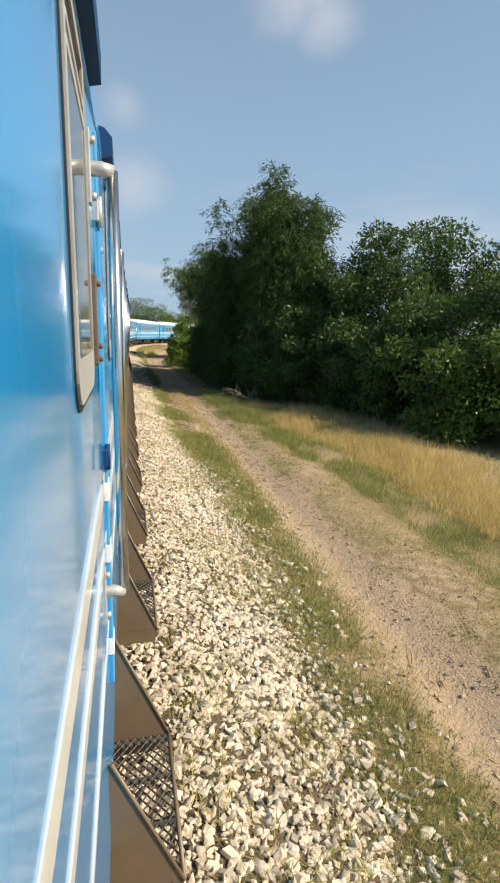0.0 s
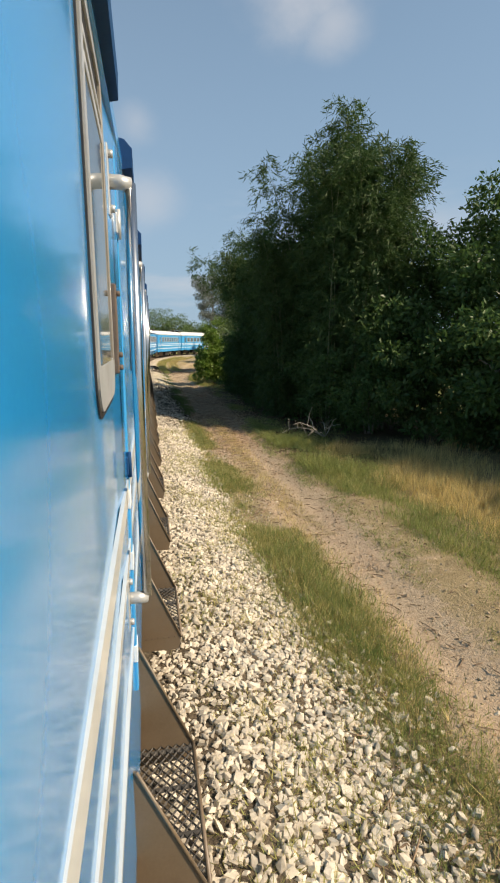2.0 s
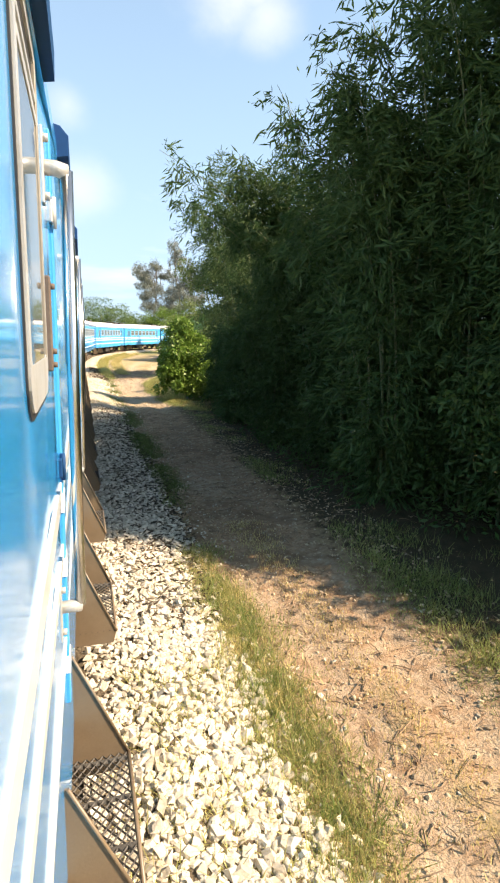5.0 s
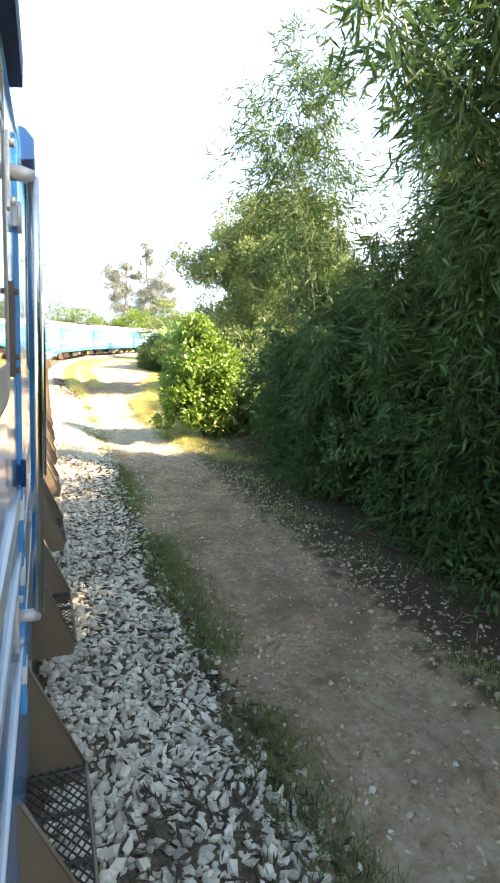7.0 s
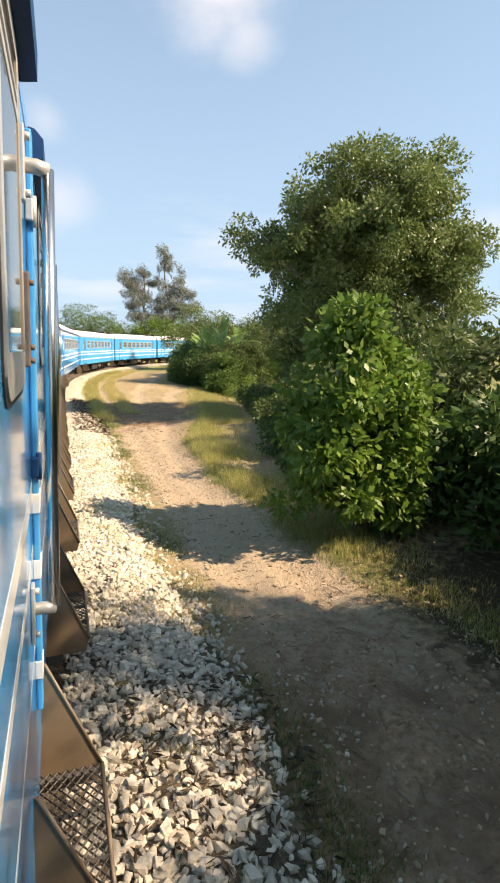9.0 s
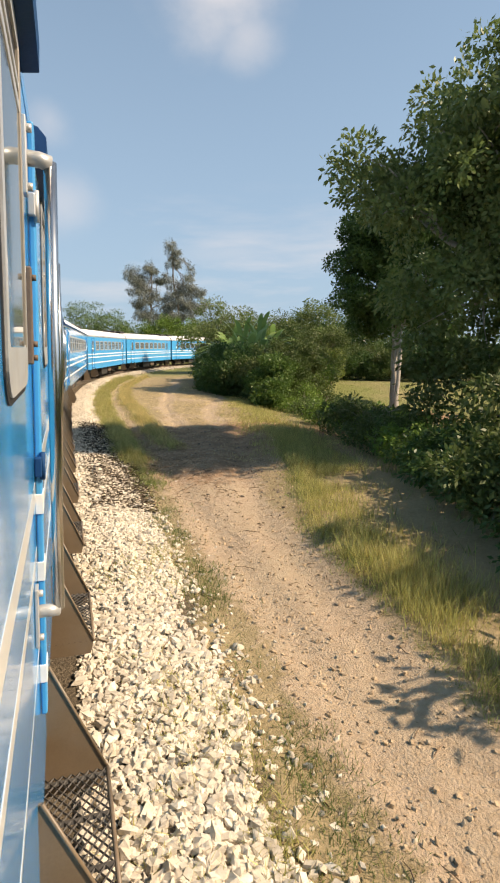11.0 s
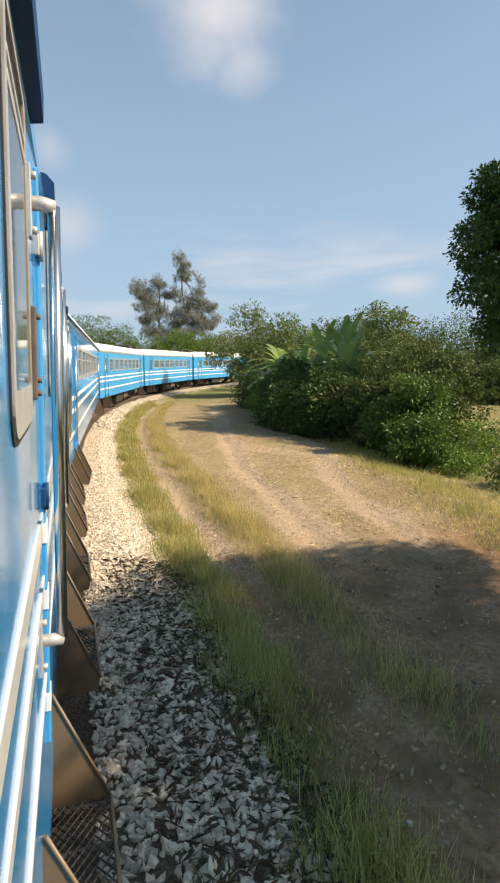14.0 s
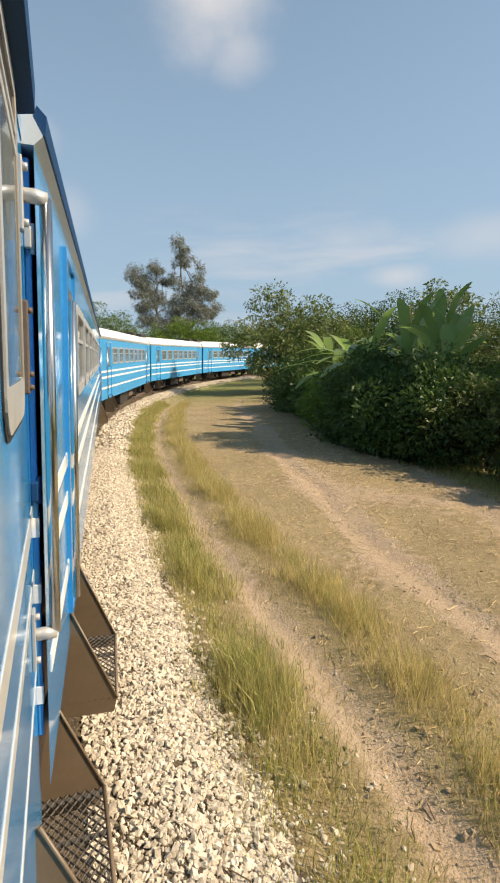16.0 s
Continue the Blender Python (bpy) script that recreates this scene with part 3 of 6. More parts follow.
def pane_of(outline, x, thick=0.006):
    bm = bmesh.new()
    a = [bm.verts.new((x, y, z)) for y, z in outline]
    b = [bm.verts.new((x - thick, y, z)) for y, z in outline]
    bm.faces.new(a)
    bm.faces.new(b[::-1])
    n = len(a)
    for k in range(n):
        bm.faces.new((a[k], b[k], b[(k + 1) % n], a[(k + 1) % n]))
    bmesh.ops.recalc_face_normals(bm, faces=bm.faces)
    return bm


WALL_X = -0.10
BODY_Z0, BODY_Z1 = 1.20, 3.62
SKIRT_Z = 0.98
def loft(section, mats, closed=True):
    """Draws a section of (x, z) along poses; mats: list of (matrix, y)."""
    bm = bmesh.new()
    rows = [[bm.verts.new(m @ Vector((x, y, z))) for x, z in section] for m, y in mats]
    n = len(section)
    for a, b in zip(rows, rows[1:]):
        for k in range(n if closed else n - 1):
            bm.faces.new((a[k], a[(k + 1) % n], b[(k + 1) % n], b[k]))
    if closed:
        bm.faces.new(rows[0])
        bm.faces.new(rows[-1][::-1])
    bmesh.ops.recalc_face_normals(bm, faces=bm.faces)
    return bm


def side_skin(bm, cells, m_at, x=WALL_X, thick=0.05, z0=BODY_Z0, z1=BODY_Z1):
    """A wall of real thickness along y with window openings. cells: (y0, y1, None or (za, zb)); m_at(y): pose there."""
    for y0, y1, hole in cells:
        spans = [(z0, z1)] if hole is None else [(z0, hole[0]), (hole[1], z1)]
        for za, zb in spans:
            v = [bm.verts.new(m_at(y) @ Vector((xx, y, z))) for xx in (x, x - thick) for y, z in ((y0, za), (y1, za), (y1, zb), (y0, zb))]
            bm.faces.new(v[0:4])
            bm.faces.new(v[7:3:-1])
            for k in range(4):
                if hole is not None:
                    bm.faces.new((v[k], v[4 + k], v[4 + (k + 1) % 4], v[(k + 1) % 4]))


def step_parts(parent, m, y0=1.62, y1=2.40, z_top=1.35, z_tread=0.74, reach=0.28):
    """Boarding step under a door: two three-cornered side plates, and a tread of expanded metal on a rim."""
    step = part("step", tube(bmesh.new(), [m @ Vector((WALL_X + reach, y0, z_tread)), m @ Vector((WALL_X + reach, y1, z_tread))], 0.011, 6), BROWN, parent, "brown iron boarding step with a mesh tread")
    for y in (y0, y1):
        bm = bmesh.new()
        a = [bm.verts.new(m @ Vector(p)) for p in ((WALL_X + 0.01, y, z_top), (WALL_X + reach, y, z_tread), (WALL_X + reach - 0.02, y, z_tread - 0.10), (WALL_X - 0.12, y, z_tread - 0.10), (WALL_X - 0.12, y, z_top))]
        b = [bm.verts.new(v.co + (m.to_3x3() @ Vector((0, 0.007, 0)))) for v in a]
        bm.faces.new(a)
        bm.faces.new(b[::-1])
        for k in range(5):
            bm.faces.new((a[k], b[k], b[(k + 1) % 5], a[(k + 1) % 5]))
        # rolled edge along the slope
        tube(bm, [m @ Vector((WALL_X + 0.012, y, z_top)), m @ Vector((WALL_X + reach, y, z_tread))], 0.008, 6)
        bmesh.ops.recalc_face_normals(bm, faces=bm.faces)
        part("side_plate", bm, BROWN, step)
    paths = []
    x0, x1 = WALL_X - 0.08, WALL_X + reach
    width, depth = x1 - x0, y1 - y0
    count = 15
    for sign in (1, -1):
        for k in range(-18, count + 18):
            # straight strands running slantwise across the tread
            ya = y0 + (k + 0.5) * depth / count
            yb = ya + sign * width * 1.25
            ta, tb = 0.0, 1.0
            if yb != ya:
                lo, hi = sorted(((y0 - ya) / (yb - ya), (y1 - ya) / (yb - ya)))
                ta, tb = max(0, lo), min(1, hi)
            if tb - ta > 0.03:
                pts = [m @ Vector((x0 + t * width, ya + t * (yb - ya), z_tread)) for t in (ta, tb)]
                paths.append((pts, [0.0052, 0.0052]))
    for y in (y0 + 0.03, y0 + depth * 0.34, y0 + depth * 0.66, y1 - 0.03):
        paths.append(([m @ Vector((x0, y, z_tread - 0.008)), m @ Vector((x1, y, z_tread - 0.008))], [0.016, 0.016]))
    v, f = bar_arrays(paths, 4)
    hang("tread", mesh_of("tread", v, f), MESH_IRON, step, "dark expanded-metal tread")
    return step


def rail_parts(parent, m, y=1.80, out=0.074, z0=1.95, z1=3.39):
    """Steel grab rail beside a door, on two brackets with bolted plates."""
    x = WALL_X + out
    bm = bmesh.new()
    tube(bm, [m @ Vector(p) for p in ((x, y, z0), (x, y, (z0 + z1) / 2), (x, y, z1))], 0.019, 16)
    rail = part("grab_rail", bm, STEEL, parent, "polished steel grab rail")
    for z in (z0, z1):
        bm = bmesh.new()
        tube(bm, [m @ Vector(p) for p in ((WALL_X, y - 0.01, z), (WALL_X + out * 0.6, y - 0.01, z), (x, y, z - 0.004))], 0.023, 10)
        part("bracket", bm, ALLOY, rail)
        bm = bmesh.new()
        box(bm, WALL_X, WALL_X + 0.012, y - 0.06, y - 0.005, z - 0.11, z + 0.10, 0.003, m)
        for dz in (-0.085, 0.075):
            tube(bm, [m @ Vector((WALL_X + 0.01, y - 0.03, z + dz)), m @ Vector((WALL_X + 0.026, y - 0.03, z + dz))], 0.012, 6)
        part("mounting_plate", bm, ALLOY, rail)
    return rail


def window_parts(parent, m, y0, y1, z0, z1, border=0.042, vent=True):
    """Framed window: rubber seal, alloy frame with round corners, flush lower pane and a shallow dark vent pane above."""
    low = z0 + 0.10
    outer, inner = rounded(y0, y1, z0, z1, 0.08), rounded(y0 + border, y1 - 0.07, low, z1 - border, 0.02)
    seal = rounded(y0 - 0.016, y1 + 0.010, z0 - 0.016, z1 + 0.010, 0.09)

    def at(bm):
        bmesh.ops.transform(bm, matrix=m, verts=bm.verts)
        return bm
    win = part("window", at(ring_frame(outer, inner, WALL_X - 0.05, WALL_X + 0.009)), ALLOY, parent, "window with a rounded alloy frame")
    part("seal", at(ring_frame(seal, outer, WALL_X - 0.01, WALL_X + 0.004)), RUBBER, win)
    split = z0 + (z1 - z0) * 0.78
    ya, yb, zt = y0 + border, y1 - 0.07, z1 - border
    part("pane", at(pane_of([(ya, low), (yb, low), (yb, split), (ya, split)], WALL_X + 0.0075)), GLASS, win).visible_shadow = False
    if vent:
        for za, zb in ((split, split + 0.024), (split + 0.05, split + 0.068)):
            part("transom", at(box(bmesh.new(), WALL_X - 0.03, WALL_X + 0.010, ya, yb, za, zb, 0.003)), ALLOY, win)
        part("vent_gap", at(box(bmesh.new(), WALL_X - 0.03, WALL_X - 0.002, ya, yb, split + 0.024, split + 0.05)), RUBBER, win)
        part("vent_pane", at(pane_of([(ya, split + 0.068), (yb, split + 0.068), (yb, zt), (ya, zt)], WALL_X + 0.003)), VENT_DARK, win)
        # inner jamb strip beside the pane
        part("jamb", at(box(bmesh.new(), WALL_X - 0.02, WALL_X + 0.0115, yb - 0.006, yb + 0.016, low, zt, 0.002)), RUSTY_ALLOY, win)
    return win


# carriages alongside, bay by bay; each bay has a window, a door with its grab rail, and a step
# bays repeat at the camera's half-second positions, more doors than the train has
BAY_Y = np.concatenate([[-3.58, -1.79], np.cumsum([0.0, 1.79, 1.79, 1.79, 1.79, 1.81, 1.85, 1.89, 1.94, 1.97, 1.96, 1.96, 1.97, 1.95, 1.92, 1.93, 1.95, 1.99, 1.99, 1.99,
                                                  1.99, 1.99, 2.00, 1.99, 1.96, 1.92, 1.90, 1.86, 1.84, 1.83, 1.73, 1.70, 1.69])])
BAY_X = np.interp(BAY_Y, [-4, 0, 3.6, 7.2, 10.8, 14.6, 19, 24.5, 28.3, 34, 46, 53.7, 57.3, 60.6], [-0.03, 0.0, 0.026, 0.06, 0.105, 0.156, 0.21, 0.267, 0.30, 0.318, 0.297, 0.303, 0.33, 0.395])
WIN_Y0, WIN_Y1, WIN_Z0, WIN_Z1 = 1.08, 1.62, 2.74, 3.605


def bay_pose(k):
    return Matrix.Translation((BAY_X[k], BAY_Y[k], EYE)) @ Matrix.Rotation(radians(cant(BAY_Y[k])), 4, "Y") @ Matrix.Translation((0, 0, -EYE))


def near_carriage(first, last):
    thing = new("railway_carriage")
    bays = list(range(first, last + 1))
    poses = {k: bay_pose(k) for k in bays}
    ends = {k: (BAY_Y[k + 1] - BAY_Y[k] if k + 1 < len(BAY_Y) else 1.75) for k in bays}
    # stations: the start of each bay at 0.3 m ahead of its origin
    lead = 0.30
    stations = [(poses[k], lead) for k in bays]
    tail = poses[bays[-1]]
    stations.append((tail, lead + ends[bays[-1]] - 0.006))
    bm = bmesh.new()
    for k in bays:
        m = poses[k]
        y_end = lead + ends[k]
        m2 = poses.get(k + 1)

        def m_at(y, m=m, m2=m2, y_end=y_end, span=ends[k]):
            if m2 is None or y < y_end - 1e-6:
                return m
            return m2 @ Matrix.Translation((0, -span, 0))
        side_skin(bm, [(lead, WIN_Y0 + 0.03, None), (WIN_Y0 + 0.03, WIN_Y1 - 0.03, (WIN_Z0 + 0.03, WIN_Z1 - 0.03)), (WIN_Y1 - 0.03, y_end, None)], m_at, z0=SKIRT_Z)
    bmesh.ops.remove_doubles(bm, verts=bm.verts, dist=0.0005)
    bmesh.ops.recalc_face_normals(bm, faces=bm.faces)
    part("side_wall", bm, BLUE, thing, "glossy blue painted steel side")
    part("roof", loft([(WALL_X, BODY_Z1 - 0.004), (WALL_X - 0.16, 3.86), (WALL_X - 0.55, 4.08), (WALL_X - SIDE / 2, 4.20), (WALL_X - SIDE + 0.5, 4.08), (WALL_X - SIDE, BODY_Z1), (WALL_X - SIDE, BODY_Z1 - 0.04), (WALL_X - 0.05, BODY_Z1 - 0.04)], stations), ROOF, thing, "whitish curved roof")
    part("far_wall", loft([(WALL_X - SIDE, BODY_Z0), (WALL_X - SIDE, BODY_Z1 - 0.045), (WALL_X - SIDE + 0.06, BODY_Z1 - 0.045), (WALL_X - SIDE + 0.06, BODY_Z0)], stations), INSIDE, thing)
    part("floor_plate", loft([(WALL_X - 0.055, BODY_Z0 + 0.02), (WALL_X - 0.055, BODY_Z0 + 0.16), (WALL_X - SIDE + 0.065, BODY_Z0 + 0.16), (WALL_X - SIDE + 0.065, BODY_Z0 + 0.02)], stations), DARK, thing)
    for za, zb in ((2.285, 2.36), (2.07, 2.115), (1.70, 1.722)):
        part("stripe", loft([(WALL_X + 0.0025, za), (WALL_X + 0.0025, zb), (WALL_X - 0.01, zb), (WALL_X - 0.01, za)], stations), STRIPE, thing, "white painted stripe")
    part("cornice", loft([(WALL_X + 0.003, 3.60), (WALL_X + 0.003, 3.66), (WALL_X - 0.05, 3.75), (WALL_X - 0.09, 3.75), (WALL_X - 0.02, 3.60)], stations), BLUE, thing)
    part("underframe", loft([(WALL_X - 0.45, 0.55), (WALL_X - 0.45, 1.19), (WALL_X - SIDE + 0.45, 1.19), (WALL_X - SIDE + 0.45, 0.55)], stations), DARK, thing, "dark iron underframe")
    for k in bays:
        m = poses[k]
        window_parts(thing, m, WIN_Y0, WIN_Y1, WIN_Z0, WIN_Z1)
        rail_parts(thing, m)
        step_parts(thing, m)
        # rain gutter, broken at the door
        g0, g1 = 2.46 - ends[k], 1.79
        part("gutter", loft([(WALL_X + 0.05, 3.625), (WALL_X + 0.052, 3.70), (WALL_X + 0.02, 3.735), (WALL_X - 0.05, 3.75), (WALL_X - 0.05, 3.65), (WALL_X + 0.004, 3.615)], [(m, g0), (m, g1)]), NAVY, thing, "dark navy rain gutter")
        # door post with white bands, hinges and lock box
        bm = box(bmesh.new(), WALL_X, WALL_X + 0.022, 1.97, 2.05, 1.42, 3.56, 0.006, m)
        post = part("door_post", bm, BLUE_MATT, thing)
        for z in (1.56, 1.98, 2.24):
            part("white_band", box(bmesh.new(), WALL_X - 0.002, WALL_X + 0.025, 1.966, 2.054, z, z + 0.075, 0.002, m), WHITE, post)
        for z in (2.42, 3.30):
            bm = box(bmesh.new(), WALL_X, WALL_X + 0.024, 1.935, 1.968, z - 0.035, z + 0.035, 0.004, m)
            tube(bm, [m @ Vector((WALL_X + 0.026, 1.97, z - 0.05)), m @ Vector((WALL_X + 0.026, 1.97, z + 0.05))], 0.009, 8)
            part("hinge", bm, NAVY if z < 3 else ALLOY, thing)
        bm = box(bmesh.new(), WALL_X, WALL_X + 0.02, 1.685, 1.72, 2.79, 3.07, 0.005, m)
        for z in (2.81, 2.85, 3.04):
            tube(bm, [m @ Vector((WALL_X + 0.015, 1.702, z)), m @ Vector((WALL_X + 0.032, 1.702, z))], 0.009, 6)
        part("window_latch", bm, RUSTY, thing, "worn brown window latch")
    tagged(thing, "blue railway carriage with white stripes, side windows and grab rails", "train carriage", "carriages of the train")
    return thing


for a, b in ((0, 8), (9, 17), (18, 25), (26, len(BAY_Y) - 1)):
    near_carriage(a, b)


def wheel_bm(bm, y, z, x, r=0.42):
    for xa, xb, rr in ((x, x - 0.12, r), (x - 0.12, x - 0.16, r + 0.03), (x + 0.06, x, 0.12)):
        n = 20
        a = [bm.verts.new((xa, y + rr * math.cos(2 * math.pi * k / n), z + rr * math.sin(2 * math.pi * k / n))) for k in range(n)]
        b = [bm.verts.new((xb, y + rr * math.cos(2 * math.pi * k / n), z + rr * math.sin(2 * math.pi * k / n))) for k in range(n)]
        bm.faces.new(a)
        bm.faces.new(b[::-1])
        for k in range(n):
            bm.faces.new((a[k], b[k], b[(k + 1) % n], a[(k + 1) % n]))
    bmesh.ops.recalc_face_normals(bm, faces=bm.faces)
    return bm


def far_carriage(length, paint):
    """A whole carriage: y along it from 0, its right wall at x = 0 (offset by WALL_X)."""
    thing = new("railway_carriage")
    eye = Matrix.Identity(4)
    at = lambda y: eye
    zs = (2.62, 3.28)
    wins, y = [], 2.2
    n = int((length - 4.4) // 1.42)
    pitch = (length - 4.4) / n
    cells, last = [], 0.0
    for k in range(n):
        a = 2.2 + k * pitch + 0.16
        b = a + pitch - 0.36
        cells += [(last, a, None), (a, b, zs)]
        wins.append((a, b))
        last = b
    cells.append((last, length - 0.02, None))
    bm = bmesh.new()
    side_skin(bm, cells, at)
    bmesh.ops.remove_doubles(bm, verts=bm.verts, dist=0.0005)
    bmesh.ops.recalc_face_normals(bm, faces=bm.faces)
    part("side_wall", bm, paint, thing, "blue painted steel side")
    bm = bmesh.new()
    mirror = Matrix.Translation((2 * WALL_X - SIDE, length, 0)) @ Matrix.Rotation(math.pi, 4, "Z")
    side_skin(bm, [(0.55, length - 0.55, None)], lambda y: mirror)
    part("far_wall", bm, BLUE_MATT, thing)
    for ya in (0.10, length - 0.55):
        bm = bmesh.new()
        box(bm, WALL_X - SIDE + 0.04, WALL_X - 0.06, ya, ya + 0.45, BODY_Z0, 3.58, 0.02)
        part("end_vestibule", bm, BLUE_MATT, thing)
    rows = [(eye, 0.0), (eye, 0.5), (eye, length - 0.5), (eye, length)]
    part("roof", loft([(WALL_X + 0.03, BODY_Z1), (WALL_X - 0.12, 3.90), (WALL_X - 0.5, 4.10), (WALL_X - SIDE / 2, 4.22), (WALL_X - SIDE + 0.5, 4.10), (WALL_X - SIDE + 0.12, 3.9), (WALL_X - SIDE - 0.03, BODY_Z1), (WALL_X - SIDE, BODY_Z1 - 0.03), (WALL_X, BODY_Z1 - 0.03)], rows), ROOF, thing, "pale grey curved roof")
    part("floor_plate", box(bmesh.new(), WALL_X - SIDE + 0.06, WALL_X - 0.06, 0.1, length - 0.1, BODY_Z0 + 0.02, BODY_Z0 + 0.15), DARK, thing)
    part("gutter", loft([(WALL_X + 0.035, 3.63), (WALL_X + 0.04, 3.69), (WALL_X + 0.01, 3.72), (WALL_X - 0.02, 3.64)], [(eye, 0.02), (eye, length - 0.02)]), NAVY if paint is BLUE else ALLOY, thing)
    for za, zb in ((2.27, 2.35), (2.04, 2.12), (1.62, 1.70)):
        part("stripe", box(bmesh.new(), WALL_X - 0.01, WALL_X + 0.004, 0.12, length - 0.12, za, zb), WHITE, thing, "white painted stripe")
    for ya in (1.15, length - 1.95):
        bm = ring_frame([(ya, 1.3), (ya + 0.8, 1.3), (ya + 0.8, 3.5), (ya, 3.5)], [(ya + 0.05, 1.35), (ya + 0.75, 1.35), (ya + 0.75, 3.45), (ya + 0.05, 3.45)], WALL_X, WALL_X + 0.02)
        door = part("door", bm, BLUE, thing, "closed blue carriage door")
        part("door_window", pane_of(rounded(ya + 0.2, ya + 0.6, 2.5, 3.3, 0.06), WALL_X + 0.014), GLASS, door)
        rail = part("grab_rail", tube(bmesh.new(), [(WALL_X + 0.05, ya - 0.1, 1.5), (WALL_X + 0.05, ya - 0.1, 3.2)], 0.02, 8), STEEL, thing)
        step_parts(thing, eye, ya, ya + 0.78)
    for a, b in wins:
        out, inn = rounded(a - 0.03, b + 0.03, zs[0] - 0.03, zs[1] + 0.03, 0.08, 3), rounded(a + 0.04, b - 0.04, zs[0] + 0.04, zs[1] - 0.04, 0.05, 3)
        win = part("window", ring_frame(out, inn, WALL_X - 0.03, WALL_X + 0.012), ALLOY, thing)
        part("pane", pane_of(rounded(a + 0.04, b - 0.04, zs[0] + 0.04, zs[1] - 0.04, 0.05, 3), WALL_X - 0.01), GLASS, win)
        part("transom", box(bmesh.new(), WALL_X - 0.02, WALL_X + 0.006, a + 0.04, b - 0.04, 3.02, 3.05), ALLOY, win)
    for ya in (0.35, length - 1.5):
        bm = box(bmesh.new(), WALL_X - 2.2, WALL_X - 0.8, ya, ya + 1.1, 4.08, 4.36, 0.06)
        part("roof_vent", bm, DARK, thing, "dark rooftop equipment box")
    for yc in (3.0, length - 3.0):
        bm = bmesh.new()
        for yy in (yc - 1.2, yc + 1.2):
            wheel_bm(bm, yy, 0.78, WALL_X - 0.7)
            wheel_bm(bm, yy, 0.78, WALL_X - 2.0)
            box(bm, WALL_X - 0.66, WALL_X - 0.40, yy - 0.16, yy + 0.16, 0.62, 0.92, 0.02)
        box(bm, WALL_X - 0.62, WALL_X - 0.45, yc - 1.7, yc + 1.7, 0.86, 1.06, 0.03)
        box(bm, WALL_X - 2.3, WALL_X - 0.5, yc - 0.4, yc + 0.4, 0.75, 1.15, 0.03)
        part("bogie", bm, DARK, thing, "dusty dark iron bogie with wheels")
    for ya, yb, z in ((5.2, 7.2, 0.6), (7.6, 8.8, 0.75), (9.3, 10.4, 0.68)):
        if yb < length - 4.9:
            part("underfloor_box", box(bmesh.new(), WALL_X - 1.1, WALL_X - 0.25, ya, yb, z, 1.2, 0.03), RUSTY if z > 0.7 else DARK, thing)
    part("underframe", box(bmesh.new(), WALL_X - 2.2, WALL_X - 0.8, 0.2, length - 0.2, 0.98, 1.21), DARK, thing)
    part("gangway", box(bmesh.new(), WALL_X - 2.1, WALL_X - 0.9, length - 0.04, length + 0.5, 1.25, 3.5, 0.04), RUBBER, thing)
    tagged(thing, "blue railway carriage with white stripes, windows and pale roof", "train carriage", "carriages of the train")
    return thing


def lay(s0, s1):
    a, b = on_line(s0), on_line(s1)
    turn = math.atan2(b[0] - a[0], b[1] - a[1])
    return Matrix.Translation((a[0] - WALL_X * math.cos(turn), a[1] + WALL_X * math.sin(turn), 0)) @ Matrix.Translation((0, 0, EYE)) @ Matrix.Rotation(-turn, 4, "Z") @ Matrix.Rotation(radians(cant(s0)), 4, "Y") @ Matrix.Translation((0, 0, -EYE))


CAR_S = [62.58, 81.2, 96.1, 111.0, 125.9, 140.8, 155.7, 170.6]
first = far_carriage(18.0, BLUE)
first.matrix_world = lay(CAR_S[0], CAR_S[1])
other = far_carriage(14.4, BLUE_MATT)
other.matrix_world = lay(CAR_S[1], CAR_S[2])
for a, b in zip(CAR_S[2:], CAR_S[3:]):
    copy_thing(other, lay(a, b))


# track: rails and sleepers under the train
def build_track():
    ss = np.arange(-36, 176, 1.0)
    for k, off in enumerate((-0.85, -2.35)):
        bm = bmesh.new()
        rows = []
        for s in ss:
            p = on_line(s, WALL_X + off)
            h = float(hdg(s))
            rows.append([bm.verts.new((p[0] + dx * math.cos(h), p[1] - dx * math.sin(h), z)) for dx, z in ((-0.07, 0.27), (0.07, 0.27), (0.02, 0.30), (0.02, 0.36), (0.035, 0.37), (0.035, 0.40), (-0.035, 0.40), (-0.035, 0.37), (-0.02, 0.36), (-0.02, 0.30))])
        for a, b in zip(rows, rows[1:]):
            for i in range(10):
                bm.faces.new((a[i], a[(i + 1) % 10], b[(i + 1) % 10], b[i]))
        tagged(part("rail", bm, RUSTY, None), "rusty steel rail on wooden sleepers", "rail", "rails of the track", kind="structure")
    vs, fs = [], []
    for s in np.arange(-36, 176, 0.62):
        p, h = on_line(s, WALL_X - 1.6), float(hdg(s))
        c = np.array([[a, b, z] for a in (-1.3, 1.3) for b in (-0.12, 0.12) for z in (0.14, 0.285)])
        vs.append(np.stack([p[0] + c[:, 0] * math.cos(h) + c[:, 1] * math.sin(h), p[1] - c[:, 0] * math.sin(h) + c[:, 1] * math.cos(h), c[:, 2]], -1))
        fs.append(np.array([[0, 1, 3, 2], [4, 6, 7, 5], [0, 4, 5, 1], [2, 3, 7, 6], [1, 5, 7, 3], [0, 2, 6, 4]]) + 8 * len(fs))
    tagged(hang("sleepers", mesh_of("sleepers", np.concatenate(vs), np.concatenate(fs)), BARK), "weathered wooden railway sleepers under the rails", "sleepers", kind="stuff")


build_track()


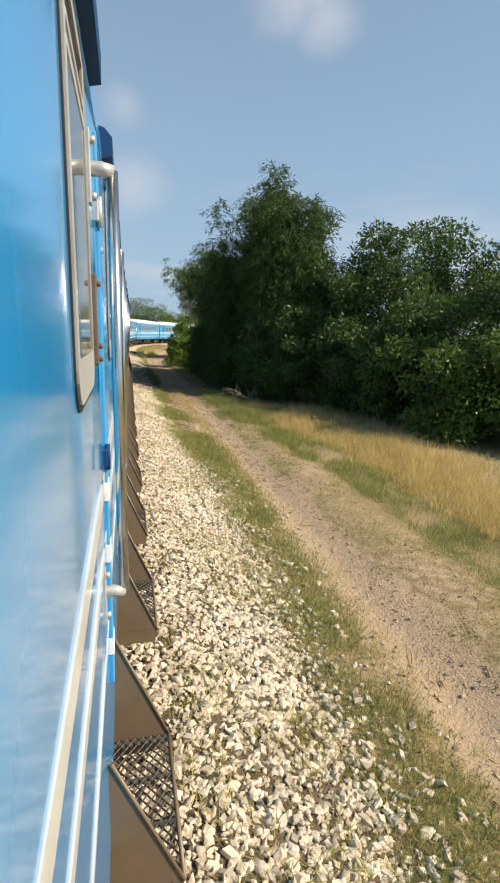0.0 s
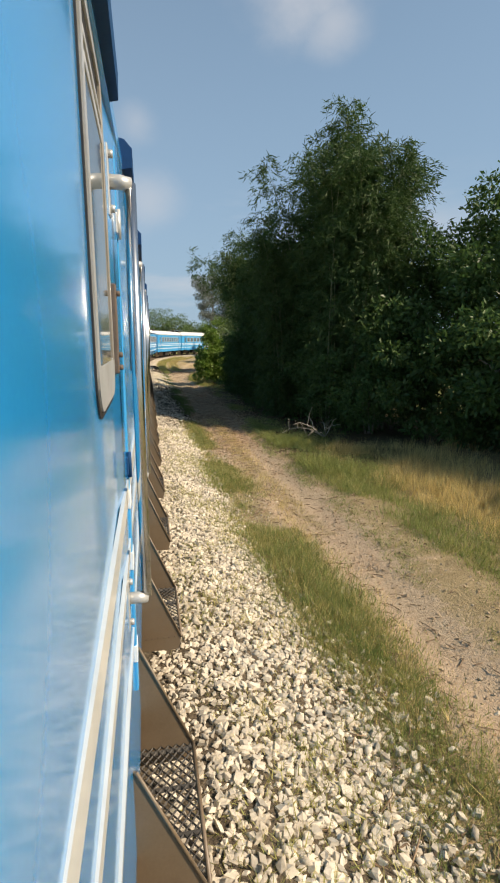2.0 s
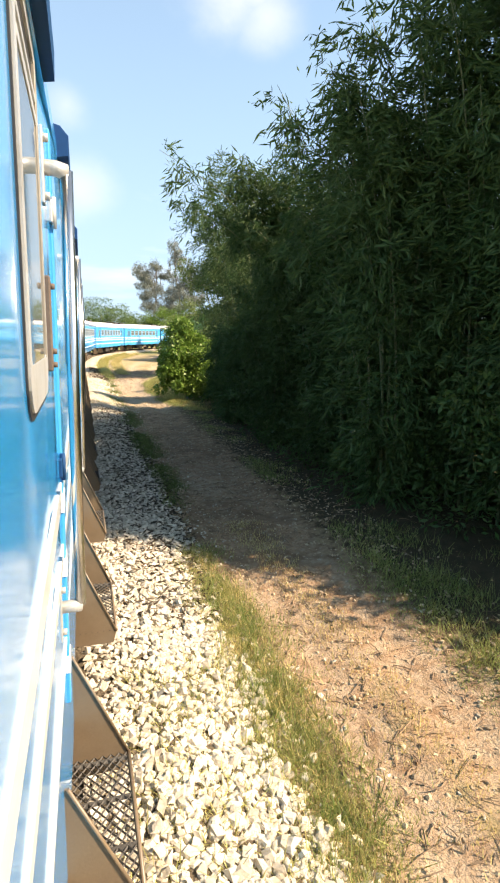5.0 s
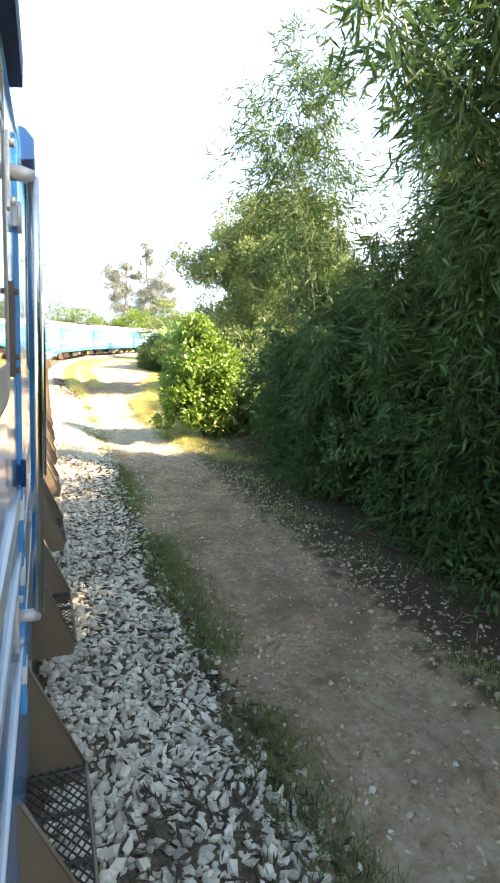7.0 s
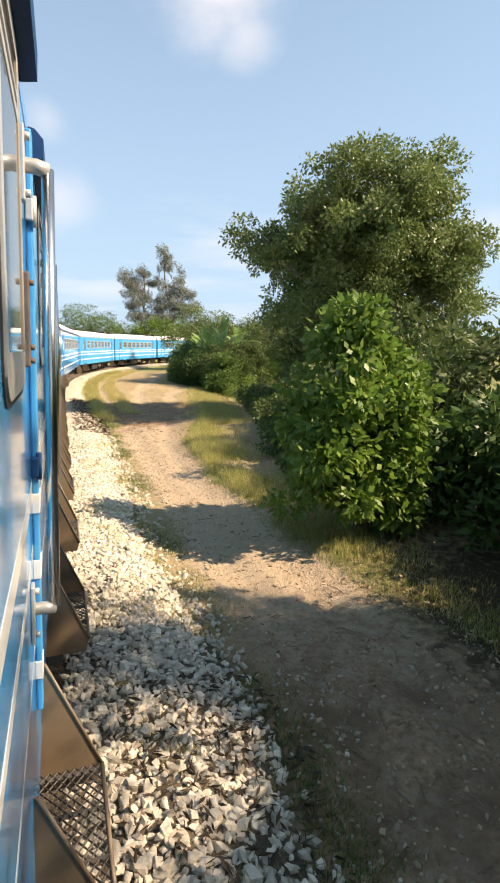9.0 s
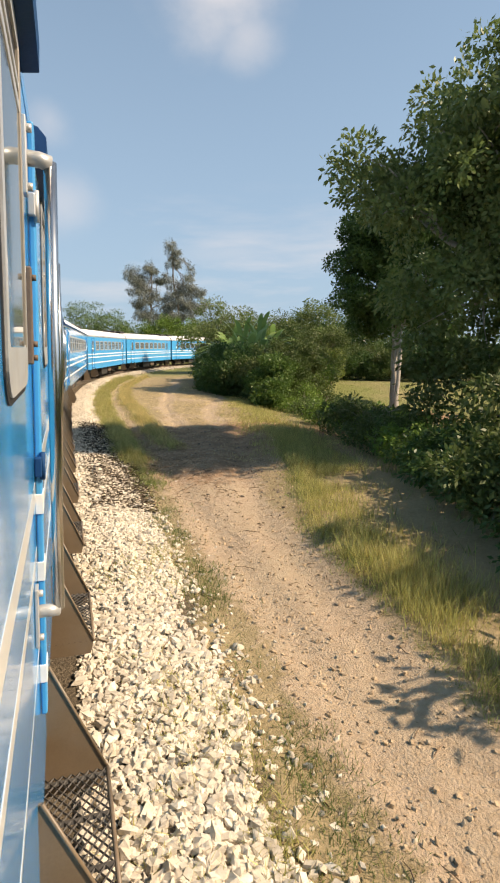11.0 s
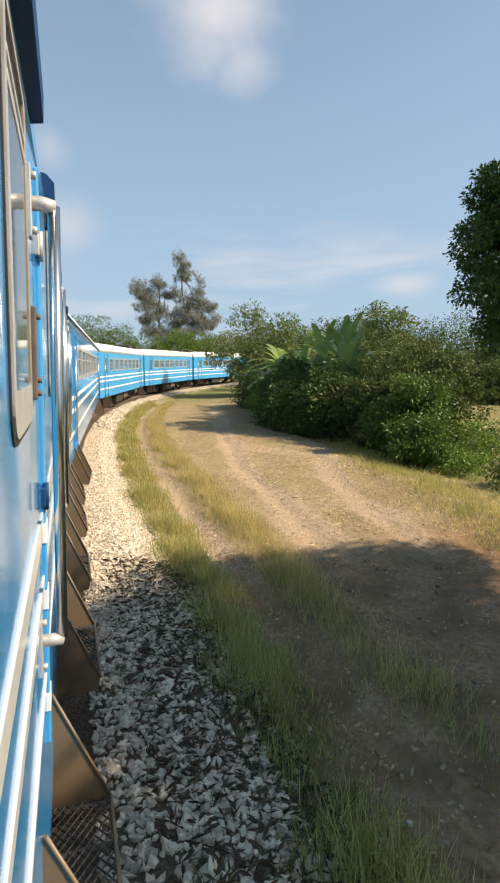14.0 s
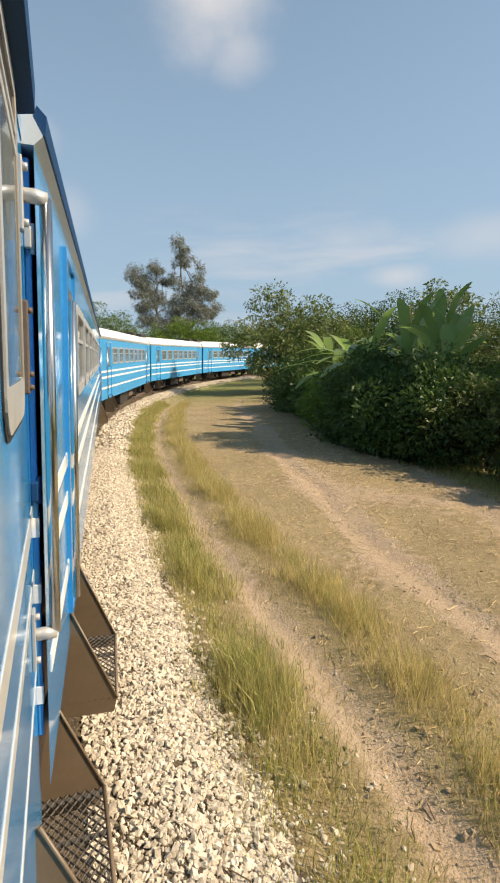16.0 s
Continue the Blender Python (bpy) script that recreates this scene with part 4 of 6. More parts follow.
# ---- stones, twigs and grass ----
def knots(s, *pairs):
    return np.interp(s, [p[0] for p in pairs], [p[1] for p in pairs])


def stones(name, count, s0, s1, pick_u, size, material, seed, label):
    rng = np.random.default_rng(seed)
    s = rng.uniform(s0, s1, count)
    u = pick_u(rng, s)
    if s1 == 76:
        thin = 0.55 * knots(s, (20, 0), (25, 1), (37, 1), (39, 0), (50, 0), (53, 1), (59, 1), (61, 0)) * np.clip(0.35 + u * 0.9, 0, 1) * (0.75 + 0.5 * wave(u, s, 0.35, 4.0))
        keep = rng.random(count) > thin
        s, u = s[keep], u[keep]
        count = len(s)
    h = hdg(s)
    x = np.interp(s, LINE_S, LINE_X) + u * np.cos(h)
    y = np.interp(s, LINE_S, LINE_Y) - u * np.sin(h)
    z = ground_z(x, y, s, u)
    r = size * np.clip(rng.lognormal(0, 0.32, count), 0.45, 1.7) * (np.interp(s, [0, 13, 20, 55, 62], [0.98, 0.98, 1.12, 1.12, 0.72]) if s1 == 76 else 1.0) * np.where((u > 1.5) & (s > 13) & (size > 0.02), 0.6, 1.0)
    # broken lumps with eight corners, open underneath
    quad = np.arange(4) * np.pi / 2
    lower = np.stack([np.cos(quad), np.sin(quad), np.full(4, -0.5)], -1)
    upper = np.stack([np.cos(quad + 0.25) * 0.74, np.sin(quad + 0.25) * 0.74, np.full(4, 0.6)], -1)
    corners = np.concatenate([lower, upper])
    v = corners[None] * (1 + rng.normal(0, 0.17, (count, 8, 3)))
    stretch = np.stack([rng.uniform(0.95, 1.6, count), rng.uniform(0.6, 1.05, count), rng.uniform(0.5, 0.9, count)], -1)
    v = v * stretch[:, None]
    ang = rng.uniform(0, 2 * np.pi, count)
    tilt = rng.normal(0, 0.45, count)
    ca, sa, ct, st = np.cos(ang)[:, None], np.sin(ang)[:, None], np.cos(tilt)[:, None], np.sin(tilt)[:, None]
    vx, vz = v[..., 0] * ct + v[..., 2] * st, -v[..., 0] * st + v[..., 2] * ct
    vy = v[..., 1]
    v = np.stack([vx * ca - vy * sa, vx * sa + vy * ca, vz], -1) * r[:, None, None]
    v += np.stack([x, y, z + r * rng.uniform(-0.2, 0.65, count)], -1)[:, None]
    k = np.arange(4)
    n = (k + 1) % 4
    f = np.concatenate([np.stack([k, n, k + 4], -1), np.stack([n, n + 4, k + 4], -1), [[4, 5, 6], [4, 6, 7]]])
    faces = (f[None] + 8 * np.arange(count)[:, None, None]).reshape(-1, 3)
    tagged(hang(name, mesh_of(name, v.reshape(-1, 3), faces, np.repeat(rng.random(count) < 0.08, 10)), material), label, "stones", kind="stuff")


def bed_u(rng, s):
    edge = stone_edge(s) + 0.12 * wave(s, s * 0.7, 0.8, 2.0)
    u = edge * rng.random(len(s)) ** 0.92
    more = rng.random(len(s)) < np.where(s < 20, 0.09, 0.05)
    u[more] = edge[more] + rng.gamma(1.3, 0.17, more.sum())
    return u


stones("ballast_stones", 112000, 0.8, 76, bed_u, 0.0240, STONE, 1, "pale broken ballast stones along the track")
stones("ballast_stones", 24000, 58.5, 75, bed_u, 0.0165, STONE, 7, "fine pale ballast stones packed along the track")
stones("ballast_stones", 8000, 76, 125, bed_u, 0.045, STONE, 2, "pale broken ballast stones along the bend")
stones("loose_stones", 4600, 1, 66, lambda rng, s: rng.uniform(1.4, 4.4, len(s)), 0.013, EARTH_STONE, 3, "small loose stones on the dirt track")


def clod_u(rng, s):
    left, right = road_edges(s)
    side = rng.random(len(s))
    return np.where(side < 0.42, right + rng.normal(0.35, 0.35, len(s)), np.where(side < 0.6, left + rng.normal(0.25, 0.18, len(s)), rng.uniform(left, right)))


stones("earth_clods", 1500, 0, 18, clod_u, 0.014, CLOD, 8, "crumbled clods of dry earth on the dirt track")
stones("earth_clods", 8500, 18, 64, clod_u, 0.016, CLOD, 6, "crumbled clods of dry earth on the shaded dirt track")
stones("dark_clods", 220, 46, 60, lambda rng, s: rng.normal(4.0, 0.6, len(s)), 0.032, RUSTY, 4, "dark dry clods of dung and earth on the dirt track")


def twigs():
    rng = np.random.default_rng(5)
    paths = []
    s = np.concatenate([rng.uniform(2, 64, 900), rng.uniform(9, 28, 1500), rng.uniform(51, 61, 700), rng.uniform(25, 41, 500)])
    u = np.concatenate([rng.uniform(0.3, 4.2, 900), 1.1 + rng.gamma(2.4, 0.5, 1500), rng.uniform(0.6, 3.0, 700), rng.uniform(1.6, 4.8, 500)])
    for a, b in zip(s, u):
        p = on_line(a, b)
        ang, lon = rng.normal(0.9, 1.0), min(0.3, 0.05 + rng.gamma(1.6, 0.05))
        q = p + lon * np.array([math.cos(ang), math.sin(ang)])
        mid = (p + q) / 2 + rng.normal(0, 0.02, 2)
        z = ground_z(np.array([p[0]]), np.array([p[1]]))[0] + 0.012
        paths.append((np.array([[*p, z], [*mid, z + 0.012], [*q, z]]), np.array([1, 0.9, 0.5]) * rng.uniform(0.003, 0.0075)))
    v, f = bar_arrays(paths, 4)
    tagged(hang("twigs", mesh_of("twigs", v, f), TWIG), "dry brown twigs and bark shreds on the dirt track", "twigs", kind="stuff")


twigs()


def litter():
    rng = np.random.default_rng(6)
    n = 3600
    s = np.concatenate([rng.uniform(0, 66, n // 2), rng.uniform(14, 42, n - n // 2)])
    u = np.concatenate([rng.uniform(1.3, 5.0, n // 2), 1.6 + rng.gamma(2.2, 1.3, n - n // 2)])
    h = hdg(s)
    x = np.interp(s, LINE_S, LINE_X) + u * np.cos(h)
    y = np.interp(s, LINE_S, LINE_Y) - u * np.sin(h)
    p = np.stack([x, y, ground_z(x, y, s, u) + 0.008], -1)
    ang = rng.uniform(0, 6.28, n)
    ways = np.stack([np.cos(ang), np.sin(ang), np.full(n, 0.12)], -1)
    tagged(hang("leaf_litter", leaf_mesh("leaf_litter", p, 0.05, 0.02, ways, rng, 0.0, 0.12), LITTER), "dead brown leaves scattered over the dirt track", "leaf litter", kind="stuff")


litter()


def dark_litter():
    """Dark dead leaves and bark shreds caught between the stones under the trees."""
    rng = np.random.default_rng(16)
    n = 10000
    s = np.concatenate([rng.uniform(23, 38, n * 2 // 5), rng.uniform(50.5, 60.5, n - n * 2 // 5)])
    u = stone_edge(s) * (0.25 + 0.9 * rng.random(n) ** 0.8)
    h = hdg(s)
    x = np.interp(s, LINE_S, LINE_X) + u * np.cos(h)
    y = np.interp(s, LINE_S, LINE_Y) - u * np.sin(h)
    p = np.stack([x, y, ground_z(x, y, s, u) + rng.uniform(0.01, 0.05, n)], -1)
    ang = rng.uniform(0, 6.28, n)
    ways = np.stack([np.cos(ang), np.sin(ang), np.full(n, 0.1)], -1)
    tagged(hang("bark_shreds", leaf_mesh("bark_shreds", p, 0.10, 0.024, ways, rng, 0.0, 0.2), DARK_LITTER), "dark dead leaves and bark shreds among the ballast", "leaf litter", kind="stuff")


dark_litter()


def grass(name, count, pick, height, material, seed, label, width=0.0032, lean=0.4, tuft=9, near=0.09, bent=True):
    """Tufts of fine grass blades. pick(rng, n) gives distances along the line, offsets and height factors."""
    rng = np.random.default_rng(seed)
    n = count // tuft
    s, u, k = pick(rng, n)
    n = len(s)
    h = hdg(s)
    x = np.interp(s, LINE_S, LINE_X) + u * np.cos(h)
    y = np.interp(s, LINE_S, LINE_Y) - u * np.sin(h)
    z = ground_z(x, y, s, u)
    k = k * rng.uniform(0.7, 1.25, n)
    x, y, z, k = (np.repeat(a, tuft) for a in (x, y, z, k))
    m = len(x)
    root = np.stack([x + rng.normal(0, near, m), y + rng.normal(0, near, m), z - 0.01], -1)
    ang = rng.uniform(0, 2 * np.pi, m)
    tall = height * k * rng.uniform(0.35, 1.2, m)
    away = np.stack([np.cos(ang), np.sin(ang), np.zeros(m)], -1)
    bend = tall * rng.uniform(0.1, 2 * lean, m)
    turn = ang + rng.normal(0, 0.6, m) + np.pi / 2
    side = np.stack([np.cos(turn), np.sin(turn), np.zeros(m)], -1) * (width * rng.uniform(0.6, 1.3, m))[:, None]
    mid = root + away * (bend * 0.3)[:, None] + np.array([0, 0, 1.0]) * (tall * 0.62)[:, None]
    tip = root + away * bend[:, None] + np.array([0, 0, 1.0]) * tall[:, None]
    if bent:
        v = np.stack([root - side, root + side, mid + side * 0.7, mid - side * 0.7, tip], 1).reshape(-1, 3)
        i = np.arange(m)[:, None] * 5
        f = np.concatenate([i + [0, 1, 2], i + [0, 2, 3], i + [3, 2, 4]], 0)
    else:
        v = np.stack([root - side, root + side, tip], 1).reshape(-1, 3)
        f = np.arange(m)[:, None] * 3 + [0, 1, 2]
    tagged(hang(name, mesh_of(name, v, f), material), label, "grass", kind="stuff")


def verge(rng, n):
    """Tall straw on the far bank, in stands with thin places between."""
    s = rng.uniform(-1, 20, n)
    u = verge_start(s) + 0.8 + rng.gamma(2.0, 0.8, n)
    stand = wave(u, s, 1.1, 2.0) + 0.5 * wave(u, s, 0.45, 6.0)
    keep = (u < 9) & (stand + rng.normal(0, 0.25, n) > -0.55)
    s, u, stand = s[keep], u[keep], stand[keep]
    return s, u, np.clip(0.35 + 0.3 * (u - verge_start(s)), 0.3, 1.0) * (0.75 + 0.35 * stand)


def verge_green(rng, n):
    """The green fringe in front of the straw, and by the thicket."""
    s = np.concatenate([rng.uniform(-1, 24, n - n // 3), rng.uniform(24, 56, n // 3)])
    u = verge_start(s) - 0.1 + np.abs(rng.normal(0, 0.62, n)) * knots(s, (0, 1.0), (16, 1.5), (23, 1.5), (26, 0.6), (40, 0.7))
    thin = knots(s, (0, -0.3), (20, -0.5), (25, 0.15), (36, 0.1), (38, -0.3))
    keep = wave(u, s, 0.8, 4.0) + 0.5 * wave(u, s, 0.3, 1.0) + rng.normal(0, 0.25, n) > thin
    s, u = s[keep], u[keep]
    return s, u, rng.uniform(0.4, 1.0, len(s)) * knots(s, (0, 0.85), (12, 1.2), (17, 1.9), (23, 1.7), (26, 0.8), (56, 0.9)) * (0.8 + 0.4 * wave(u, s, 0.7, 8.0))


def rubble_tufts(rng, n):
    """Scattered small tufts between the road and the far bank."""
    s = rng.uniform(-1, 24, n)
    left, right = road_edges(s)
    u = right - 0.15 + (verge_start(s) - right + 0.3) * rng.random(n)
    keep = wave(u, s, 0.5, 11.0) + rng.normal(0, 0.2, n) > -0.15
    return s[keep], u[keep], rng.uniform(0.4, 1.0, keep.sum())


def shoulder(rng, n, s0=-1, s1=25):
    """Short grass between the stones and the road, closed in some stretches and thin in others."""
    s = rng.uniform(s0, s1, n)
    edge, left = stone_edge(s), road_edges(s)[0]
    u = (edge + left) / 2 + rng.normal(0, 1, n) * ((left - edge) * 0.30 + 0.06)
    much = knots(s, (-2, 0.72), (11, 0.75), (11.3, 1), (14.2, 1), (14.8, 0.25), (16.3, 0.3), (16.7, 0.95), (18.4, 0.8), (18.9, 0.3), (20.2, 0.3), (20.7, 0.85), (23, 0.75), (24, 0.3), (27.6, 0.3), (28.1, 0.95), (29.4, 0.95), (29.8, 0.15), (30.2, 0.2), (30.6, 1), (33.2, 1), (33.6, 0.3), (34.5, 0.3), (34.9, 0.85), (37.6, 0.85), (38.1, 0.3), (46, 0.4), (54, 0.45), (58, 0.4))
    keep = 0.5 + 0.35 * wave(u, s, 0.6, 7.0) + 0.25 * wave(u, s, 0.22, 3.0) + rng.normal(0, 0.12, n) < much
    s, u = s[keep], u[keep]
    return s, u, rng.uniform(0.45, 1.1, len(s)) * knots(s, (0, 0.62), (10, 0.62), (11.6, 1.15), (13.8, 1.15), (15, 0.5), (17, 1.0), (20, 0.7), (28, 1.0), (33, 1.1), (38, 0.65), (57, 0.8))


def weeds_in_bed(rng, n):
    """Low yellowish weeds in patches among the stones."""
    s = np.concatenate([rng.uniform(0, 23, n - n // 4), rng.uniform(37, 49, n // 4)])
    u = stone_edge(s) * (0.12 + 0.95 * rng.random(n) ** 0.7)
    keep = wave(u, s, 0.62, 9.0) + 0.5 * wave(u, s, 0.2, 2.0) + rng.normal(0, 0.18, n) > np.where(s < 23, 0.28, 0.6) - 0.3 * u / stone_edge(s)
    return s[keep], u[keep], rng.uniform(0.4, 1.0, keep.sum())


def strip(u0, u1, s0, s1, k0=0.82):
    """A wandering strip with ragged edges, thick in places and thin in others."""
    def pick(rng, n):
        s = s0 + (s1 - s0) * rng.random(n) ** 1.25
        mid = (u0 + u1) / 2 + 0.10 * wave(s, s * 0.3, 2.4, u0)
        u = mid + (u1 - u0) * 0.30 * rng.normal(0, 1, n)
        thick = 0.60 + 0.40 * wave(s, u, 0.8, u0 + 1) + 0.25 * wave(s, u, 0.3, u0)
        keep = (rng.random(n) < thick) & (rng.random(n) < np.clip((s - s0 + 1) / 5, 0.2, 1))
        s, u, mid, thick = s[keep], u[keep], mid[keep], thick[keep]
        return s, u, k0 * (0.35 + 0.9 * thick) * (0.3 + np.exp(-((u - mid) / (u1 - u0) / 0.4) ** 2))
    return pick


def field(rng, n):
    s, u = 54 + 60 * rng.random(n) ** 1.5, rng.uniform(2.9, 12, n)
    r1, r2, r3 = field_ruts(s)
    keep = (np.abs(u - r2) > 0.38) & (np.abs(u - r3) > 0.3) & (wave(u, s, 0.7, 5.0) + 0.6 * wave(u, s, 0.25, 1.0) + rng.normal(0, 0.2, n) > 0.05)
    return s[keep], u[keep], rng.uniform(0.3, 1.0, keep.sum())


def far_side(rng, n):
    s, u = rng.uniform(40, 110, n), rng.gamma(2, 3.2, n)
    u = road_edges(s)[1] + 0.6 + u
    return s, u, rng.uniform(0.4, 1.2, n)


def roadside(rng, n):
    """Taller grass on the low bank beside the road past the thicket."""
    s = rng.uniform(37.5, 58, n)
    u = verge_start(s) + 0.1 + np.abs(rng.normal(0, 0.65, n))
    stand = wave(s, u, 0.9, 3.0) + 0.5 * wave(s, u, 0.3, 1.0)
    keep = stand + rng.normal(0, 0.2, n) > -0.35
    return s[keep], u[keep], rng.uniform(0.4, 1.0, keep.sum()) * (0.8 + 0.4 * stand[keep]) * knots(s[keep], (38, 0.5), (42, 0.8), (45, 1.1), (58, 1.0))


def bank(rng, n):
    """The grassy bank at the field's far edge."""
    s = rng.uniform(52, 74, n)
    u = knots(s, (52, 5.6), (58, 6.6), (62, 7.4), (70, 9.3), (74, 10)) + rng.normal(0, 0.55, n)
    keep = wave(s, u, 0.7, 3.0) + rng.normal(0, 0.3, n) > -0.45
    return s[keep], u[keep], rng.uniform(0.4, 1.0, keep.sum())


grass("dry_grass", 70000, verge, 0.42, DRY_GRASS, 11, "tall dry straw-coloured grass on the verge", width=0.0042, tuft=9, near=0.10, bent=False)
grass("green_grass", 130000, verge_green, 0.20, GREEN_GRASS, 12, "green grass along the edge of the dirt track", width=0.004, bent=False, near=0.09, tuft=8, lean=0.6)
grass("green_grass", 70000, rubble_tufts, 0.07, GREEN_GRASS, 32, "small tufts in the crumbled edge of the track", width=0.0035, bent=False, near=0.05, tuft=9, lean=0.8)
grass("green_grass", 90000, lambda rng, n: shoulder(rng, n, 25, 58), 0.12, SHADE_GRASS, 34, "shade-darkened green grass clumps at the foot of the ballast", width=0.0036, near=0.08, tuft=9, lean=0.6, bent=False)
grass("green_grass", 140000, shoulder, 0.16, GREEN_GRASS, 13, "short green grass between the ballast and the dirt track", width=0.0034, near=0.08, tuft=9, lean=0.6, bent=False)
grass("dry_grass", 60000, shoulder, 0.14, DRY_GRASS, 33, "straw mixed into the short grass beside the dirt track", width=0.003, near=0.08, tuft=7, lean=0.7, bent=False)
grass("weeds", 110000, weeds_in_bed, 0.10, FRESH_GRASS, 14, "low yellowish weeds growing through the ballast", width=0.0042, bent=False, lean=0.9, near=0.06)
grass("green_grass", 70000, strip(1.0, 1.9, 54, 92), 0.34, FRESH_GRASS, 15, "green and yellow grass strip beside the ballast", width=0.0034, tuft=9, near=0.075)
grass("green_grass", 50000, strip(0.98, 1.92, 52, 92), 0.20, GREEN_GRASS, 29, "short green undergrowth in the strip beside the ballast", width=0.0036, tuft=8, near=0.09, bent=False)
grass("dry_grass", 16000, strip(1.0, 1.85, 54, 92), 0.40, DRY_GRASS, 26, "yellow grass mixed into the strip beside the ballast", width=0.003, bent=False, tuft=6, near=0.08)
grass("green_grass", 42000, strip(2.35, 3.1, 56, 92), 0.24, FRESH_GRASS, 27, "green grass on the ridge between two wheel ruts", width=0.0034, tuft=8, near=0.08, bent=False)
grass("dry_grass", 34000, strip(2.35, 3.1, 57, 92), 0.34, DRY_GRASS, 16, "yellowing grass ridge between two wheel ruts", width=0.003, bent=False, tuft=8, near=0.08)
grass("dry_grass", 60000, field, 0.09, DRY_GRASS, 17, "thin dry grass on the trodden field", width=0.0042, bent=False, lean=1.2, near=0.10, tuft=8)
grass("green_grass", 26000, far_side, 0.30, GREEN_GRASS, 18, "rough green grass below the bushes", width=0.008, bent=False)
grass("green_grass", 40000, bank, 0.26, FRESH_GRASS, 28, "bright green and yellow grass bank at the edge of the field", bent=False, width=0.0055, near=0.10)
grass("green_grass", 46000, roadside, 0.36, FRESH_GRASS, 30, "yellow-green grass on the low bank beside the dirt track", bent=False, width=0.0042, near=0.09)
grass("road_tufts", 9000, lambda rng, n: (rng.uniform(14, 26, n), 2.35 + 0.12 * np.sin(rng.integers(0, 14, n) * 2.1) + rng.normal(0, 0.14, n), rng.uniform(0.3, 0.9, n)), 0.11, DRY_GRASS, 19, "low dry tufts on the middle of the track", bent=False, near=0.06, width=0.004)


def straw_litter():
    """Loose straws lying on the trodden field."""
    rng = np.random.default_rng(8)
    n = 6000
    s = 60 + 20 * rng.random(n) ** 1.2
    u = rng.uniform(2.0, 9.5, n)
    h = hdg(s)
    x = np.interp(s, LINE_S, LINE_X) + u * np.cos(h)
    y = np.interp(s, LINE_S, LINE_Y) - u * np.sin(h)
    z = ground_z(x, y, s, u) + 0.012
    ang, lon = rng.normal(0.3, 0.9, n), 0.03 + rng.gamma(1.5, 0.028, n)
    d = np.stack([np.cos(ang), np.sin(ang), rng.normal(0, 0.05, n)], -1) * lon[:, None]
    side = np.stack([-np.sin(ang), np.cos(ang), np.zeros(n)], -1) * 0.0028
    a = np.stack([x, y, z], -1)
    top = np.array([0, 0, 0.006])
    v = np.stack([a - side, a + side, a + top, a + d - side, a + d + side, a + d + top], 1).reshape(-1, 3)
    f = np.arange(n)[:, None, None] * 6 + np.array([[0, 2, 5, 3], [2, 1, 4, 5], [1, 0, 3, 4]])[None]
    tagged(hang("straw", mesh_of("straw", v, f.reshape(-1, 4)), STRAW), "loose pale straw lying on the trodden field", "straw", kind="stuff")


straw_litter()


# ---- trees and bushes ----
def clump_points(rng, centres, radii, per, shell=0.55):
    """Leaf places in uneven clumps: points round each centre, more of them towards its skin, and the way outwards."""
    out, ways = [], []
    for c, r, n in zip(centres, radii, per):
        d = rng.normal(0, 1, (n, 3))
        d /= np.linalg.norm(d, axis=1)[:, None]
        rad = np.power(rng.uniform(shell ** 3, 1, n), 1 / 3) * (1 + 0.12 * rng.normal(0, 1, n))
        out.append(c + d * rad[:, None] * r)
        ways.append(d)
    return np.concatenate(out), np.concatenate(ways)


def crown_clumps(rng, lobes, count, size):
    """Small clumps that fill large lobes (centre, radii) unevenly; most sit near the lobes' skins."""
    cs, rs = [], []
    weight = np.array([np.prod(r) ** (2 / 3) for _, r in lobes])
    for i in rng.choice(len(lobes), count, p=weight / weight.sum()):
        c, r = np.array(lobes[i][0], float), np.array(lobes[i][1], float)
        d = rng.normal(0, 1, 3)
        d /= np.linalg.norm(d)
        cs.append(c + d * r * rng.uniform(0.3, 1.22) ** 0.7)
        rs.append(size * rng.uniform(0.6, 1.4))
    return np.array(cs), np.array(rs)


def limb(rng, a, b, r0, r1, n=6, sag=0.1, wob=0.03):
    t = np.linspace(0, 1, n)[:, None]
    a, b = np.array(a, float), np.array(b, float)
    pts = a + (b - a) * t
    pts[:, 2] += np.sin(np.pi * t[:, 0]) * sag * np.linalg.norm(b - a)
    pts[1:-1] += rng.normal(0, wob * np.linalg.norm(b - a), (n - 2, 3))
    return pts, np.linspace(r0, r1, n)


